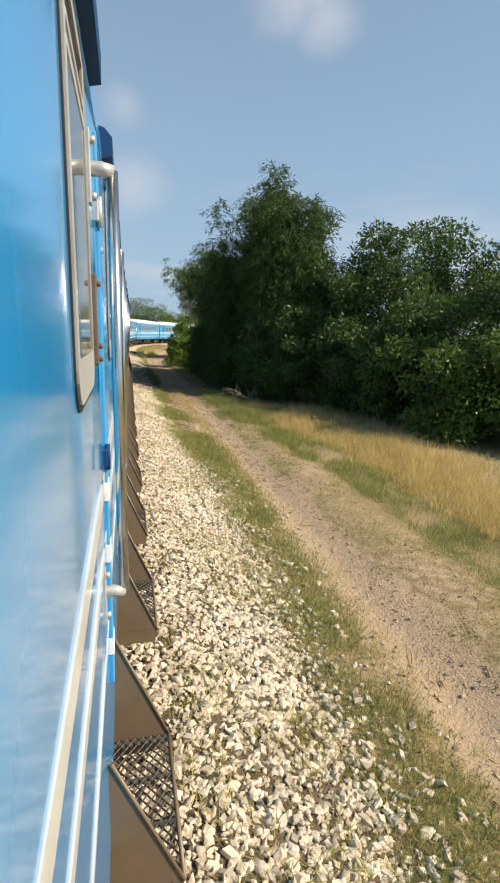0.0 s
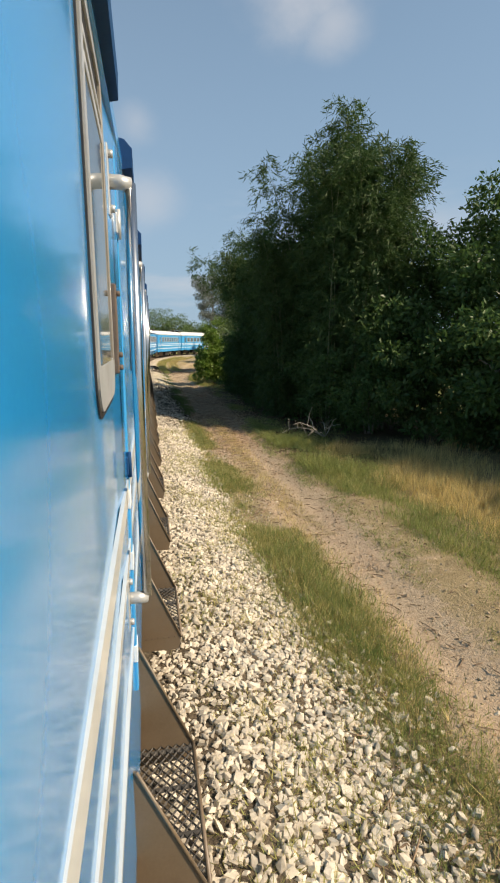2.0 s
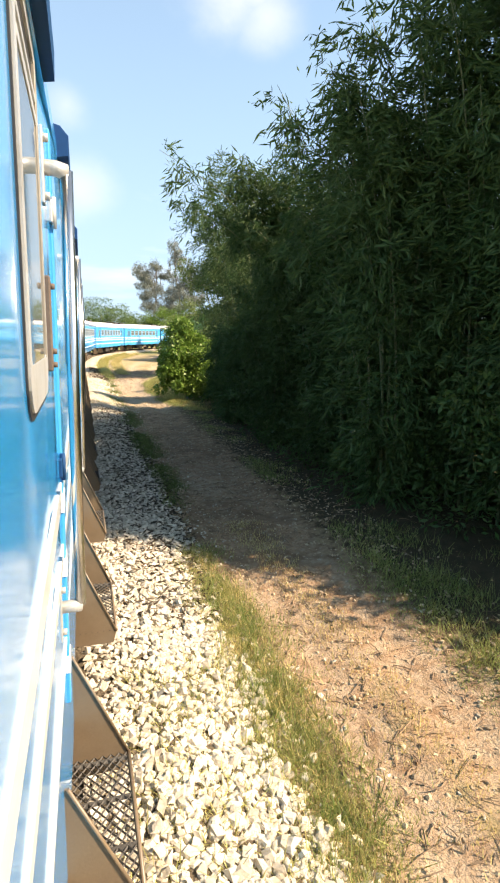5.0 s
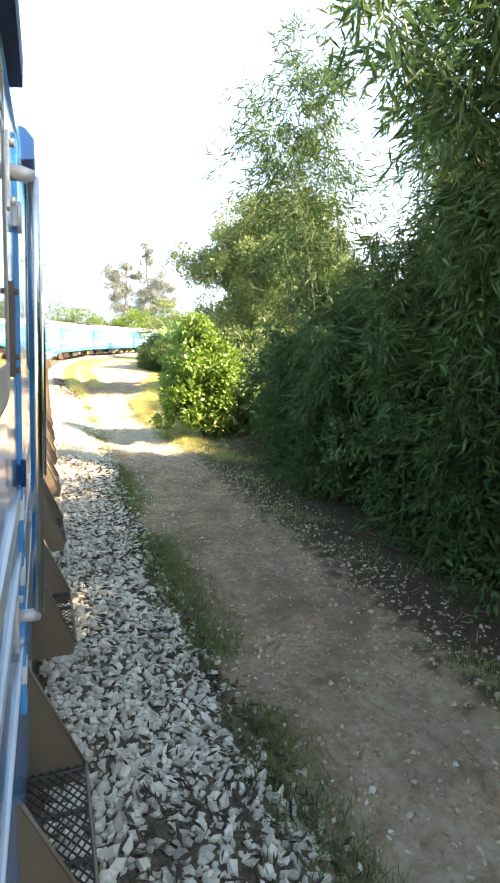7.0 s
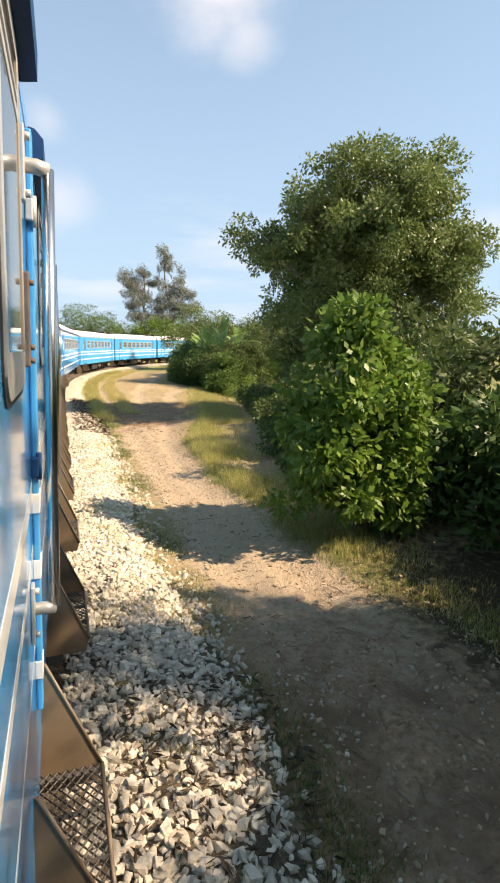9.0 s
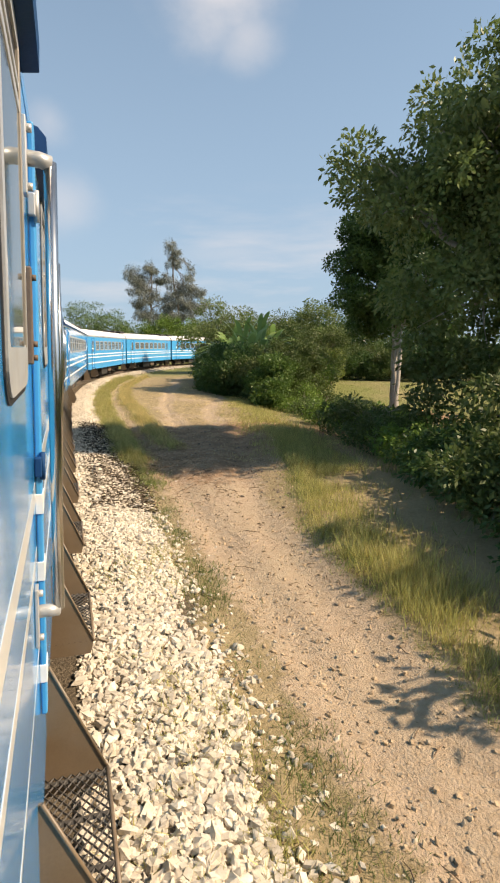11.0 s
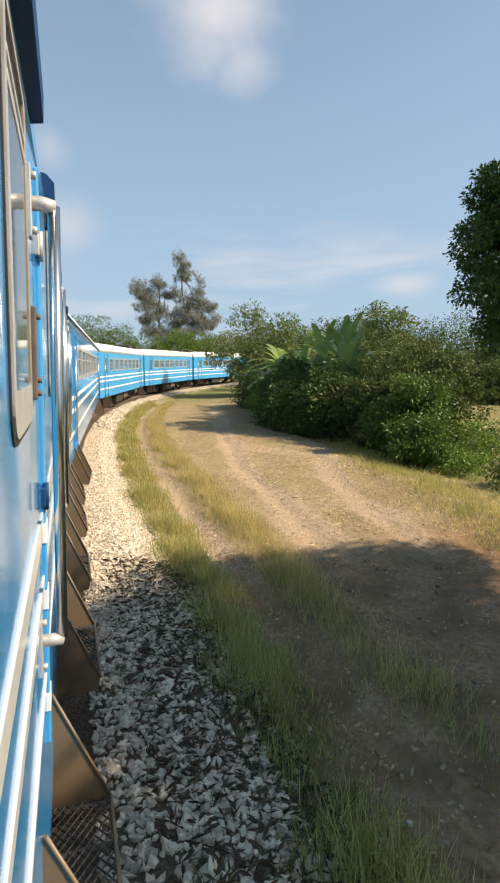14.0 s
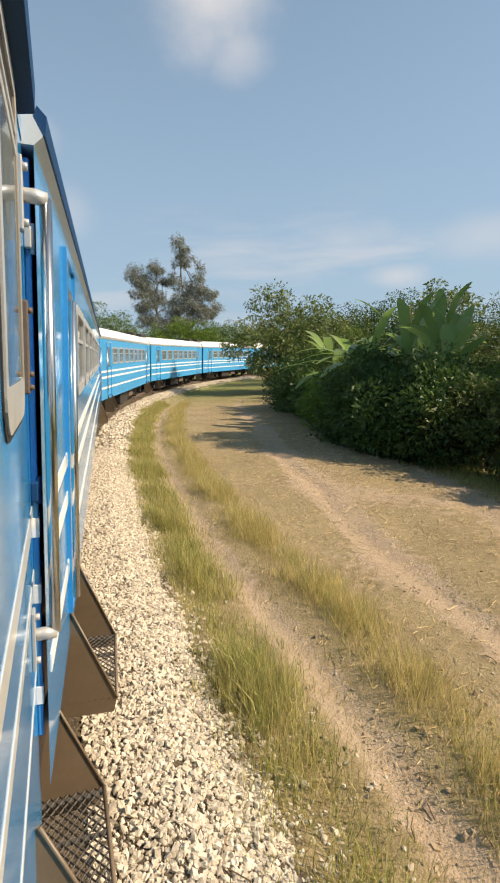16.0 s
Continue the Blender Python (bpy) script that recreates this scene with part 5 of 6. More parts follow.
def tree(name, base, trunk_top, lobes, clumps, clump_size, leaves, leaf, material, seed, label, bark=BARK, trunk_r=0.2, stems=1, category="tree", droop=0.25, spread=0.6, low=0.0, plain=False):
    rng = np.random.default_rng(seed)
    thing = new(name)
    base = np.array([base[0], base[1], float(ground_z(np.array([base[0]]), np.array([base[1]]))[0]) - 0.05])
    thing.location = base
    cs, rs = crown_clumps(rng, lobes, clumps, clump_size)
    cs[:, 2] = np.maximum(cs[:, 2], base[2] + low + rs * 0.5)
    paths = []
    tops = []
    for k in range(stems):
        foot = base + (0 if stems == 1 else np.array([*rng.normal(0, trunk_r * 2.2, 2), 0]))
        top = np.array(trunk_top, float) + (0 if stems == 1 else np.array([*(foot - base)[:2] * 2.0, rng.normal(0, 0.15)]))
        pts, rad = limb(rng, foot, top, trunk_r, trunk_r * 0.5, 8, 0.0, 0.009)
        paths.append((pts, rad * np.concatenate([[1.5, 1.15], np.ones(6)])))
        tops.append(pts)
    for c, r in lobes:
        src = tops[rng.integers(len(tops))]
        a = src[rng.integers(4, 8)]
        pts, rad = limb(rng, a, c, trunk_r * 0.45, trunk_r * 0.16)
        paths.append((pts, rad))
        mine = [q for q in cs if np.linalg.norm((q - c) / np.array(r)) < 1.1]
        for q in mine[:7]:
            paths.append(limb(rng, pts[rng.integers(3, 6)], q, trunk_r * 0.15, trunk_r * 0.04, 5))
    v, f = bar_arrays(paths, 7)
    hang("trunk", mesh_of("trunk", v - base, f, True), bark, thing)
    per = np.maximum(8, (leaves * rs ** 2 / (rs ** 2).sum())).astype(int)
    squash = rs[:, None] * np.array([[1.15, 1.15, 0.8]])
    p, w = clump_points(rng, cs, squash, per, 0.3)
    tagged(hang("crown", leaf_mesh("crown", p - base, leaf[0], leaf[1], w, rng, droop, spread, plain), material, thing), kind="stuff")
    tagged(thing, label, category)
    return thing


def bamboo(base_area, culms, height, leaves, leaf, material, seed, label, bow=(-1.0, 0.0), bow_len=2.2, start=0.15, spray=0.5, lean_noise=0.35, even=0.72, high=0.8, culm_r=0.028):
    """A thicket: arching culms, with drooping sprays of narrow leaves along their upper lengths."""
    rng = np.random.default_rng(seed)
    x0, x1, y0, y1 = base_area
    thing = new("bamboo_thicket")
    base = np.array([(x0 + x1) / 2, (y0 + y1) / 2, -0.05])
    thing.location = base
    paths, places, ways = [], [], []
    per = leaves // culms
    for k in range(culms):
        foot = np.array([rng.uniform(x0, x1), rng.uniform(y0, y1), -0.1])
        tall = height(foot) * rng.uniform(even, 1.06)
        d = np.array(bow) + rng.normal(0, lean_noise, 2)
        t = np.linspace(0, 1, 9)
        reach = bow_len * rng.uniform(0.5, 1.2) * t ** 2.2
        pts = np.stack([foot[0] + d[0] * reach, foot[1] + d[1] * reach, foot[2] + tall * (t - 0.13 * t ** 4)], -1)
        paths.append((pts, np.linspace(culm_r, 0.004, 9)))
        # sprays: short side shoots, each a droopy fan of leaves
        shoots = max(6, per // 26)
        tt = start + (1 - start) * rng.random(shoots) ** high
        at = np.stack([np.interp(tt, t, pts[:, i]) for i in range(3)], -1)
        way = rng.normal(0, 1, (shoots, 3)) * np.array([1, 1, 0.35])
        way /= np.linalg.norm(way, axis=1)[:, None]
        lon = spray * rng.uniform(0.5, 1.6, shoots) * (1.25 - 0.6 * tt)
        n = per // shoots
        q = rng.uniform(0.15, 1, (shoots, n))
        p = at[:, None] + way[:, None] * (q * lon[:, None])[..., None]
        p[..., 2] -= 0.55 * lon[:, None] * q ** 2
        p += rng.normal(0, 0.07, p.shape)
        places.append(p.reshape(-1, 3))
        ways.append(np.repeat(way, n, 0))
    for path in paths:
        v, f = bar_arrays([path], 6)
        hang("culm", mesh_of("culm", v - base, f, True), CULM, thing)
    foliage = hang("foliage", leaf_mesh("foliage", np.concatenate(places) - base, leaf[0], leaf[1], np.concatenate(ways), rng, 0.55, 0.65), material, thing)
    tagged(foliage, kind="stuff")
    tagged(thing, label, "bamboo")
    return thing


# the dark thicket beside the dirt track
bamboo((5.4, 8.8, 22.4, 26.4), 58, lambda p: 11.9 - 0.95 * math.hypot((p[0] - 7.1) / 1.0, (p[1] - 24.4) / 1.5), 128000, (0.22, 0.036), BAMBOO_LEAF, 21, "tall dark green bamboo thicket arching over the verge", bow=(-0.1, -0.1), bow_len=1.6, start=0.04, lean_noise=0.5, even=0.74, high=0.72, spray=0.85)
bamboo((5.0, 7.4, 25.6, 28.2), 30, lambda p: 8.4, 56000, (0.21, 0.036), BAMBOO_LEAF, 22, "dark green bamboo bending towards the dirt track", bow=(-0.8, 0.1), bow_len=1.7, start=0.03, lean_noise=0.3, even=0.66, spray=0.75, high=1.0)
bamboo((5.1, 7.6, 28.2, 31.6), 34, lambda p: 6.4 + 0.5 * (p[0] - 5.1), 94000, (0.20, 0.034), BAMBOO_LEAF, 23, "dense green bamboo down to the ground", bow=(-0.6, 0.0), bow_len=1.2, start=0.01, high=1.25, spray=0.6)
bamboo((5.7, 6.7, 29.4, 31.0), 12, lambda p: 7.5, 14000, (0.20, 0.034), BAMBOO_LEAF, 29, "green bamboo leaning far over the dirt track", bow=(-1.0, 0.0), bow_len=3.3, start=0.5, lean_noise=0.12, even=0.85, spray=0.7, high=0.8)
bamboo((5.2, 7.4, 31.4, 34.4), 26, lambda p: 4.9 + 0.85 * (p[0] - 5.2), 54000, (0.20, 0.034), BAMBOO_LEAF, 27, "low dense green bamboo beside the dirt track", bow=(-0.6, 0.0), bow_len=1.1, start=0.02, high=0.9)
bamboo((4.8, 6.4, 34.0, 36.9), 26, lambda p: 3.6 + 0.95 * (p[0] - 4.8), 50000, (0.20, 0.034), BAMBOO_LEAF, 28, "young bamboo in a dense hedge along the track", bow=(-0.4, 0.0), bow_len=0.8, start=0.02, high=1.0)
bamboo((5.8, 6.8, 35.4, 36.9), 12, lambda p: 5.5, 14000, (0.19, 0.03), BAMBOO_PALE, 24, "yellowish sunlit bamboo at the end of the thicket", bow=(-0.2, 0.1), bow_len=0.6, start=0.4)
bamboo((5.2, 6.2, 35.2, 36.6), 9, lambda p: 9.6, 11500, (0.20, 0.026), BAMBOO_LEAF, 25, "sparse bamboo tops hanging from thin culms", bow=(-0.75, 0.1), bow_len=1.3, start=0.42, spray=1.0, lean_noise=0.3, culm_r=0.018)
bamboo((5.4, 6.2, 32.5, 33.5), 5, lambda p: 9.2, 4200, (0.20, 0.024), BAMBOO_LEAF, 26, "sparse bamboo tops above the low thicket", bow=(-0.3, 0.0), bow_len=0.9, start=0.5, spray=0.8, lean_noise=0.25, culm_r=0.016)
# added for its shadow on the ballast; it stands mostly out of view
bamboo((7.6, 10.0, 32.4, 35.4), 24, lambda p: 8.4, 40000, (0.20, 0.034), BAMBOO_LEAF, 30, "taller bamboo added behind the hedge to shade the ballast", bow=(-0.2, 0.0), bow_len=1.0, start=0.1, high=0.8)
for k, (x, y, h) in enumerate(((6.9, 21.8, 2.0), (6.2, 23.6, 2.4), (6.0, 27.0, 2.2), (5.8, 30.4, 2.2), (5.9, 33.6, 2.0), (6.4, 35.8, 2.0))):
    tree("shrub", (x, y), (x, y, h * 0.5), [((x, y, h * 0.5), (1.3, 1.9, h * 0.5)), ((x + 1.3, y + 0.5, h * 0.8), (1.4, 1.8, h * 0.6))], 60, 0.42, 11000, (0.12, 0.045), TREE_LEAF, 200 + k, "dark undergrowth at the foot of the bamboo", trunk_r=0.03, category="bush", stems=3)

# dense bushes added inside the thicket so that less light gets through
for k, (x, y, h) in enumerate(((7.6, 22.6, 4.6), (7.2, 24.4, 4.8), (7.0, 27.4, 4.6), (6.9, 30.2, 4.4), (6.7, 33.0, 3.6), (6.6, 35.4, 3.0))):
    tree("shrub", (x, y), (x, y, h * 0.6), [((x, y, h * 0.5), (1.0, 1.8, h * 0.5)), ((x + 0.8, y + 0.6, h * 0.6), (1.0, 1.6, h * 0.4))], 80, 0.5, 9000, (0.17, 0.075), TREE_LEAF, 220 + k, "dark leafy bush added inside the bamboo to block light", trunk_r=0.04, category="bush", stems=3, plain=True)

for k, (x, y, h) in enumerate(((10.2, 17.0, 1.9), (9.6, 19.2, 2.0), (12.0, 14.4, 2.2), (12.8, 11.6, 2.0))):
    tree("shrub", (x, y), (x, y, h * 0.5), [((x, y, h * 0.45), (1.5, 1.5, h * 0.5)), ((x + 1.2, y + 0.4, h * 0.5), (1.4, 1.4, h * 0.5))], 60, 0.42, 7000, (0.15, 0.07), TREE_LEAF, 240 + k, "dense dark undergrowth below the broadleaf trees", trunk_r=0.03, category="bush", stems=3, plain=True)

# dark broadleaf trees behind the dry verge
tree("broadleaf_tree", (12.3, 19.8), (11.7, 20.2, 3.8), [((10.5, 21.0, 4.7), (2.0, 2.2, 2.2)), ((12.2, 22.4, 6.3), (2.4, 2.2, 1.9)), ((14.6, 20.4, 5.5), (2.6, 2.4, 2.3)), ((9.9, 17.4, 2.3), (1.8, 2.0, 1.8)), ((12.4, 17.4, 3.3), (2.2, 2.2, 2.2)), ((8.8, 18.5, 2.1), (1.3, 1.5, 1.4))], 230, 0.55, 66000, (0.17, 0.08), TREE_LEAF, 31, "dark green broadleaf tree at the thicket edge", trunk_r=0.22)
tree("broadleaf_tree", (16.5, 11.5), (14.0, 11.5, 3.2), [((14.1, 13.2, 3.6), (2.3, 2.4, 2.4)), ((16.5, 12.8, 5.4), (3.0, 2.8, 2.5)), ((18.5, 10.0, 4.6), (2.8, 2.6, 2.6)), ((13.3, 12.0, 1.9), (1.8, 2.2, 1.7)), ((15.7, 10.6, 2.6), (2.2, 2.2, 2.2))], 230, 0.55, 66000, (0.17, 0.08), TREE_LEAF, 32, "dark green broadleaf tree behind the dry grass", trunk_r=0.22)
tree("broadleaf_tree", (9.4, 22.5), (9.4, 22.5, 2.0), [((8.2, 21.2, 1.8), (1.9, 1.8, 1.8)), ((9.8, 22.6, 3.6), (2.6, 2.2, 2.8)), ((9.0, 20.0, 1.4), (1.3, 1.4, 1.4))], 120, 0.5, 30000, (0.16, 0.075), TREE_LEAF, 33, "dense dark bush in the bamboo's shade", trunk_r=0.12)
tree("shrub", (10.0, 15.0), (9.2, 15.0, 1.2), [((9.4, 15.8, 1.9), (1.3, 1.6, 1.4)), ((10.2, 14.0, 2.4), (1.4, 1.6, 1.4)), ((9.6, 13.6, 1.2), (1.2, 1.4, 1.0)), ((11.0, 12.4, 1.7), (1.4, 1.6, 1.4))], 60, 0.5, 15000, (0.17, 0.09), EDGE_LEAF, 34, "leafy bright green shrub at the edge of the verge", trunk_r=0.06, category="bush", stems=3)
# the bright bush and the round tree past the thicket
tree("shrub", (4.6, 40.8), (4.7, 40.8, 1.6), [((4.15, 40.8, 2.2), (0.7, 0.7, 0.75)), ((4.0, 40.6, 1.1), (0.75, 0.7, 0.9)), ((4.95, 41.0, 2.0), (0.65, 0.8, 0.9)), ((4.55, 40.9, 3.0), (0.55, 0.5, 0.45)), ((4.8, 40.8, 0.9), (0.6, 0.7, 0.7))], 120, 0.26, 17000, (0.135, 0.085), BUSH_LEAF, 41, "bright green leafy bush beside the dirt track", trunk_r=0.05, category="bush", stems=4)
tree("round_tree", (12.6, 52.6), (12.4, 52.3, 3.2), [((12.7, 52.6, 7.3), (3.8, 3.4, 2.7)), ((12.5, 52.6, 8.7), (2.9, 2.8, 1.8)), ((10.0, 52.9, 7.2), (1.8, 1.8, 1.7)), ((8.0, 54.0, 6.5), (1.2, 1.3, 1.0)), ((15.2, 52.0, 6.6), (1.7, 2.0, 2.0)), ((11.4, 52.0, 4.7), (2.2, 1.5, 1.6)), ((14.6, 51.8, 4.4), (2.2, 1.8, 2.0)), ((10.4, 52.8, 4.1), (1.9, 1.7, 1.7)), ((9.8, 54.6, 7.2), (1.6, 1.6, 1.4))], 520, 0.46, 104000, (0.16, 0.08), ROUND_LEAF, 42, "large round-crowned olive-green tree with pale limbs", bark=PALE_BARK, trunk_r=0.28)
tree("shrub", (7.4, 44.0), (7.4, 44.0, 1.2), [((7.0, 43.2, 1.4), (1.5, 1.8, 1.3)), ((8.4, 45.6, 1.9), (1.8, 2.0, 1.7)), ((7.4, 46.8, 0.9), (1.2, 1.5, 0.9)), ((8.0, 41.5, 1.8), (1.5, 1.6, 1.7))], 120, 0.42, 18600, (0.192, 0.087), SCRUB_LEAF, 43, "tangled dark scrub under the round tree", trunk_r=0.06, category="bush", stems=4)
tree("shrub", (6.9, 39.6), (6.9, 39.6, 1.4), [((6.5, 39.4, 0.9), (1.0, 1.3, 0.9)), ((7.6, 38.6, 1.2), (1.3, 1.5, 1.0)), ((6.6, 41.4, 0.9), (1.1, 1.4, 0.9)), ((8.6, 40.0, 1.5), (1.6, 1.8, 1.3))], 110, 0.45, 19000, (0.19, 0.085), TREE_LEAF, 46, "dense dark scrub behind the bright bush", trunk_r=0.06, category="bush", stems=4)
tree("shrub", (9.8, 50.0), (9.8, 50.0, 1.0), [((9.4, 49.5, 1.4), (1.7, 2.0, 1.4)), ((9.8, 52.4, 1.6), (1.6, 1.8, 1.6)), ((8.9, 55.5, 0.6), (1.0, 1.6, 0.7)), ((12.0, 49.5, 1.9), (2.0, 2.0, 1.8))], 110, 0.42, 16120, (0.180, 0.081), SCRUB_LEAF, 44, "low green scrub at the foot of the tree", trunk_r=0.05, category="bush", stems=4)
# the dark tree with pale stems across the clearing
tree("broadleaf_tree", (19.4, 68.6), (20.9, 70.6, 4.8), [((19.0, 71.6, 8.4), (2.6, 2.6, 2.6)), ((21.6, 70.4, 11.2), (2.9, 2.8, 2.7)), ((22.8, 70.0, 7.4), (3.0, 2.8, 3.0)), ((19.2, 71.6, 5.2), (2.0, 2.0, 1.7)), ((24.4, 69.5, 10.0), (2.4, 2.4, 2.6)), ((23.2, 70.0, 4.4), (2.0, 2.0, 1.7)), ((18.7, 71.2, 6.7), (2.3, 2.3, 2.0)), ((20.4, 71.0, 9.4), (2.9, 2.6, 2.3)), ((21.0, 70.6, 6.2), (2.4, 2.2, 1.8))], 420, 0.6, 120000, (0.19, 0.10), TREE_LEAF, 45, "tall dark tree with several pale stems", bark=PALE_BARK, trunk_r=0.15, stems=4)
for k, (x, y, h, sd) in enumerate(((11.3, 58.5, 0.9, 51), (12.0, 62.5, 1.1, 52), (11.6, 65.5, 1.6, 53), (13.6, 67.0, 1.4, 54), (9.6, 55.8, 1.0, 55), (8.4, 54.2, 1.1, 56), (8.0, 51.8, 1.0, 57), (9.3, 57.4, 1.1, 58), (9.8, 60.2, 0.9, 59), (10.4, 62.8, 0.8, 49), (10.5, 64.8, 0.7, 48))):
    g = float(ground_z(np.array([x]), np.array([y]))[0])
    w = 1.0 if y < 59 else 0.6
    tree("shrub", (x, y), (x, y, g + h * 0.5), [((x, y, g + h * 0.55), (w, 1.2 * w, h * 0.5)), ((x + 0.9 * w, y + 0.8 * w, g + h * 0.5), (0.8 * w, 0.9 * w, h * 0.45))], 60, 0.22, 4600 if y < 59 else 2200, (0.11, 0.048), SCRUB_LEAF if k % 2 else BUSH_LEAF, sd, "small green shrub on the edge of the clearing", trunk_r=0.03, category="bush", stems=3)
for k, (x, y, h) in enumerate(((5.7, 44.2, 1.0), (6.1, 46.2, 1.1), (6.6, 48.2, 1.1), (7.3, 50.2, 1.0))):
    tree("shrub", (x, y), (x, y, h * 0.5), [((x, y, h * 0.5), (0.8, 1.2, h * 0.5)), ((x + 0.8, y + 0.4, h * 0.6), (0.9, 1.0, h * 0.55))], 60, 0.26, 6500, (0.13, 0.06), TREE_LEAF if k % 2 else SCRUB_LEAF, 260 + k, "low dark shrub in the hollow beside the track", trunk_r=0.03, category="bush", stems=3)
for k, (x, y, r, h) in enumerate(((10.5, 67.0, 1.0, 2.5), (11.0, 69.2, 1.2, 3.1), (12.4, 68.0, 1.4, 3.0), (9.9, 65.6, 0.6, 1.1))):
    tree("shrub", (x, y), (x, y, h * 0.5), [((x, y, h * 0.45), (r, r, h * 0.42)), ((x + 0.5 * r, y + 0.5, h * 0.7), (r * 0.8, r * 0.8, h * 0.3)), ((x - 0.4 * r, y, h * 0.3), (r * 0.8, r, h * 0.3))], 90, 0.3, 15000, (0.13, 0.06), EDGE_LEAF if k in (0, 3) else SCRUB_LEAF, 270 + k, "leafy olive-green bush at the edge of the field", trunk_r=0.04, category="bush", stems=3)
# scrub belt with banana plants on the inside of the bend
for x, y, rx, rz, sd in ((11.4, 71.4, 1.7, 1.0, 61), (11.8, 74.5, 1.9, 1.05, 62), (12.8, 78.0, 2.1, 1.15, 63), (14.4, 72.0, 1.9, 1.25, 64), (14.4, 83.0, 2.4, 1.5, 65), (17.0, 88.5, 2.6, 1.9, 66), (17.2, 76.0, 2.3, 1.5, 67), (20.0, 94.5, 2.8, 2.4, 68), (21.5, 83.0, 2.8, 2.3, 69), (18.2, 81.0, 2.2, 2.2, 70), (9.9, 72.0, 1.3, 1.3, 110), (10.1, 74.8, 1.3, 1.45, 111), (11.7, 78.6, 1.4, 1.4, 112), (12.4, 83.4, 1.6, 1.4, 113), (9.8, 73.6, 1.0, 1.0, 115), (10.7, 77.2, 1.1, 1.1, 116), (11.8, 80.6, 1.2, 1.1, 117), (13.5, 85.4, 1.4, 1.2, 118), (16.8, 94.0, 1.8, 1.5, 119)):
    # low front shrubs get the darker leaf, shade below the bananas put into colour
    tree("shrub", (x, y), (x, y, rz * 0.8), [((x - 0.3, y, rz * 0.85), (rx, rx, rz)), ((x + rx * 0.6, y + rx * 0.5, rz * 1.1), (rx * 0.8, rx * 0.8, rz)), ((x - rx * 0.5, y + 0.6 * rx, rz * 0.7), (rx * 0.7, rx * 0.8, rz * 0.8))], 120, 0.42, 15000, (0.18, 0.085), BUSH_LEAF if sd % 4 == 0 else (TREE_LEAF if sd > 109 else SCRUB_LEAF), sd, "dense green scrub bush on the inside of the bend", trunk_r=0.06, category="bush", stems=3, plain=True)


tree("shrub", (20.3, 78.5), (20.3, 78.5, 0.8), [((20.2, 78.5, 1.7), (1.0, 1.0, 0.9)), ((19.7, 78.2, 0.9), (0.8, 0.9, 0.8)), ((20.8, 78.4, 1.1), (0.7, 0.9, 0.8))], 60, 0.3, 6500, (0.15, 0.075), BAMBOO_PALE, 60, "small yellow-green tree in the clearing", trunk_r=0.06, category="tree", plain=True)
# the dark hedge that closes the clearing
for k, (x, y, h) in enumerate(((22.4, 84.0, 2.6), (25.0, 82.4, 2.2), (27.6, 81.0, 2.6), (30.4, 79.4, 2.3), (33.4, 77.6, 2.8), (36.4, 75.2, 2.5), (24.6, 86.0, 3.4), (30.0, 83.0, 3.6))):
    tree("shrub", (x, y), (x, y, h * 0.4), [((x, y, h * 0.5), (1.7, 1.4, h * 0.5)), ((x + 1.4, y - 0.7, h * 0.4), (1.3, 1.2, h * 0.45))], 90, 0.36, 8000, (0.2, 0.1), TREE_LEAF if k % 2 else SCRUB_LEAF, 280 + k, "dark green hedge bush beyond the clearing", trunk_r=0.05, category="bush", stems=3, plain=True)


def banana(x, y, tall, count, seed, upright=0.0):
    rng = np.random.default_rng(seed)
    thing = new("banana_plant")
    thing.location = (x, y, -0.1)
    v, f = bar_arrays([(np.array([[0, 0, 0], [0.03, 0, tall * 0.3], [0, 0.04, tall * 0.55]]), np.array([0.13, 0.11, 0.07]))], 9)
    hang("stem", mesh_of("stem", v, f, True), CULM, thing)
    for k in range(count):
        ang = 2.4 * k + rng.normal(0, 0.25)
        lon = tall * rng.uniform(0.5, 0.8)
        rise = rng.uniform(0.35, 1.1) + upright
        d = np.array([math.cos(ang), math.sin(ang)])
        n = 12
        t = np.linspace(0, 1, n)
        out = lon * (t * math.cos(rise) + 0.12 * t ** 2)
        up = tall * 0.5 + lon * (t * math.sin(rise) - (0.75 - 0.4 * math.sin(rise)) * t ** 2.4 * 0.9)
        w = 0.21 * np.sin(np.pi * np.clip((t - 0.12) / 0.9, 0, 1)) ** 0.6 + 0.02
        side = np.array([-d[1], d[0]])
        mid = np.stack([d[0] * out, d[1] * out, up], -1)
        rag = rng.uniform(0.75, 1.05, (2, n))
        lft = mid + np.stack([side[0] * w * rag[0], side[1] * w * rag[0], 0.10 * w + 0 * t], -1)
        rgt = mid - np.stack([side[0] * w * rag[1], side[1] * w * rag[1], -0.10 * w + 0 * t], -1)
        verts = np.concatenate([lft, mid, rgt])
        i = np.arange(n - 1)
        faces = np.concatenate([np.stack([i, i + 1, i + n + 1, i + n], -1), np.stack([i + n, i + n + 1, i + 2 * n + 1, i + 2 * n], -1)])
        hang("leaf", mesh_of("leaf", verts, faces, True), BANANA_LEAF, thing)
    tagged(thing, "banana plant with long arching torn leaves in the scrub", "banana plant", "banana plants in the scrub")


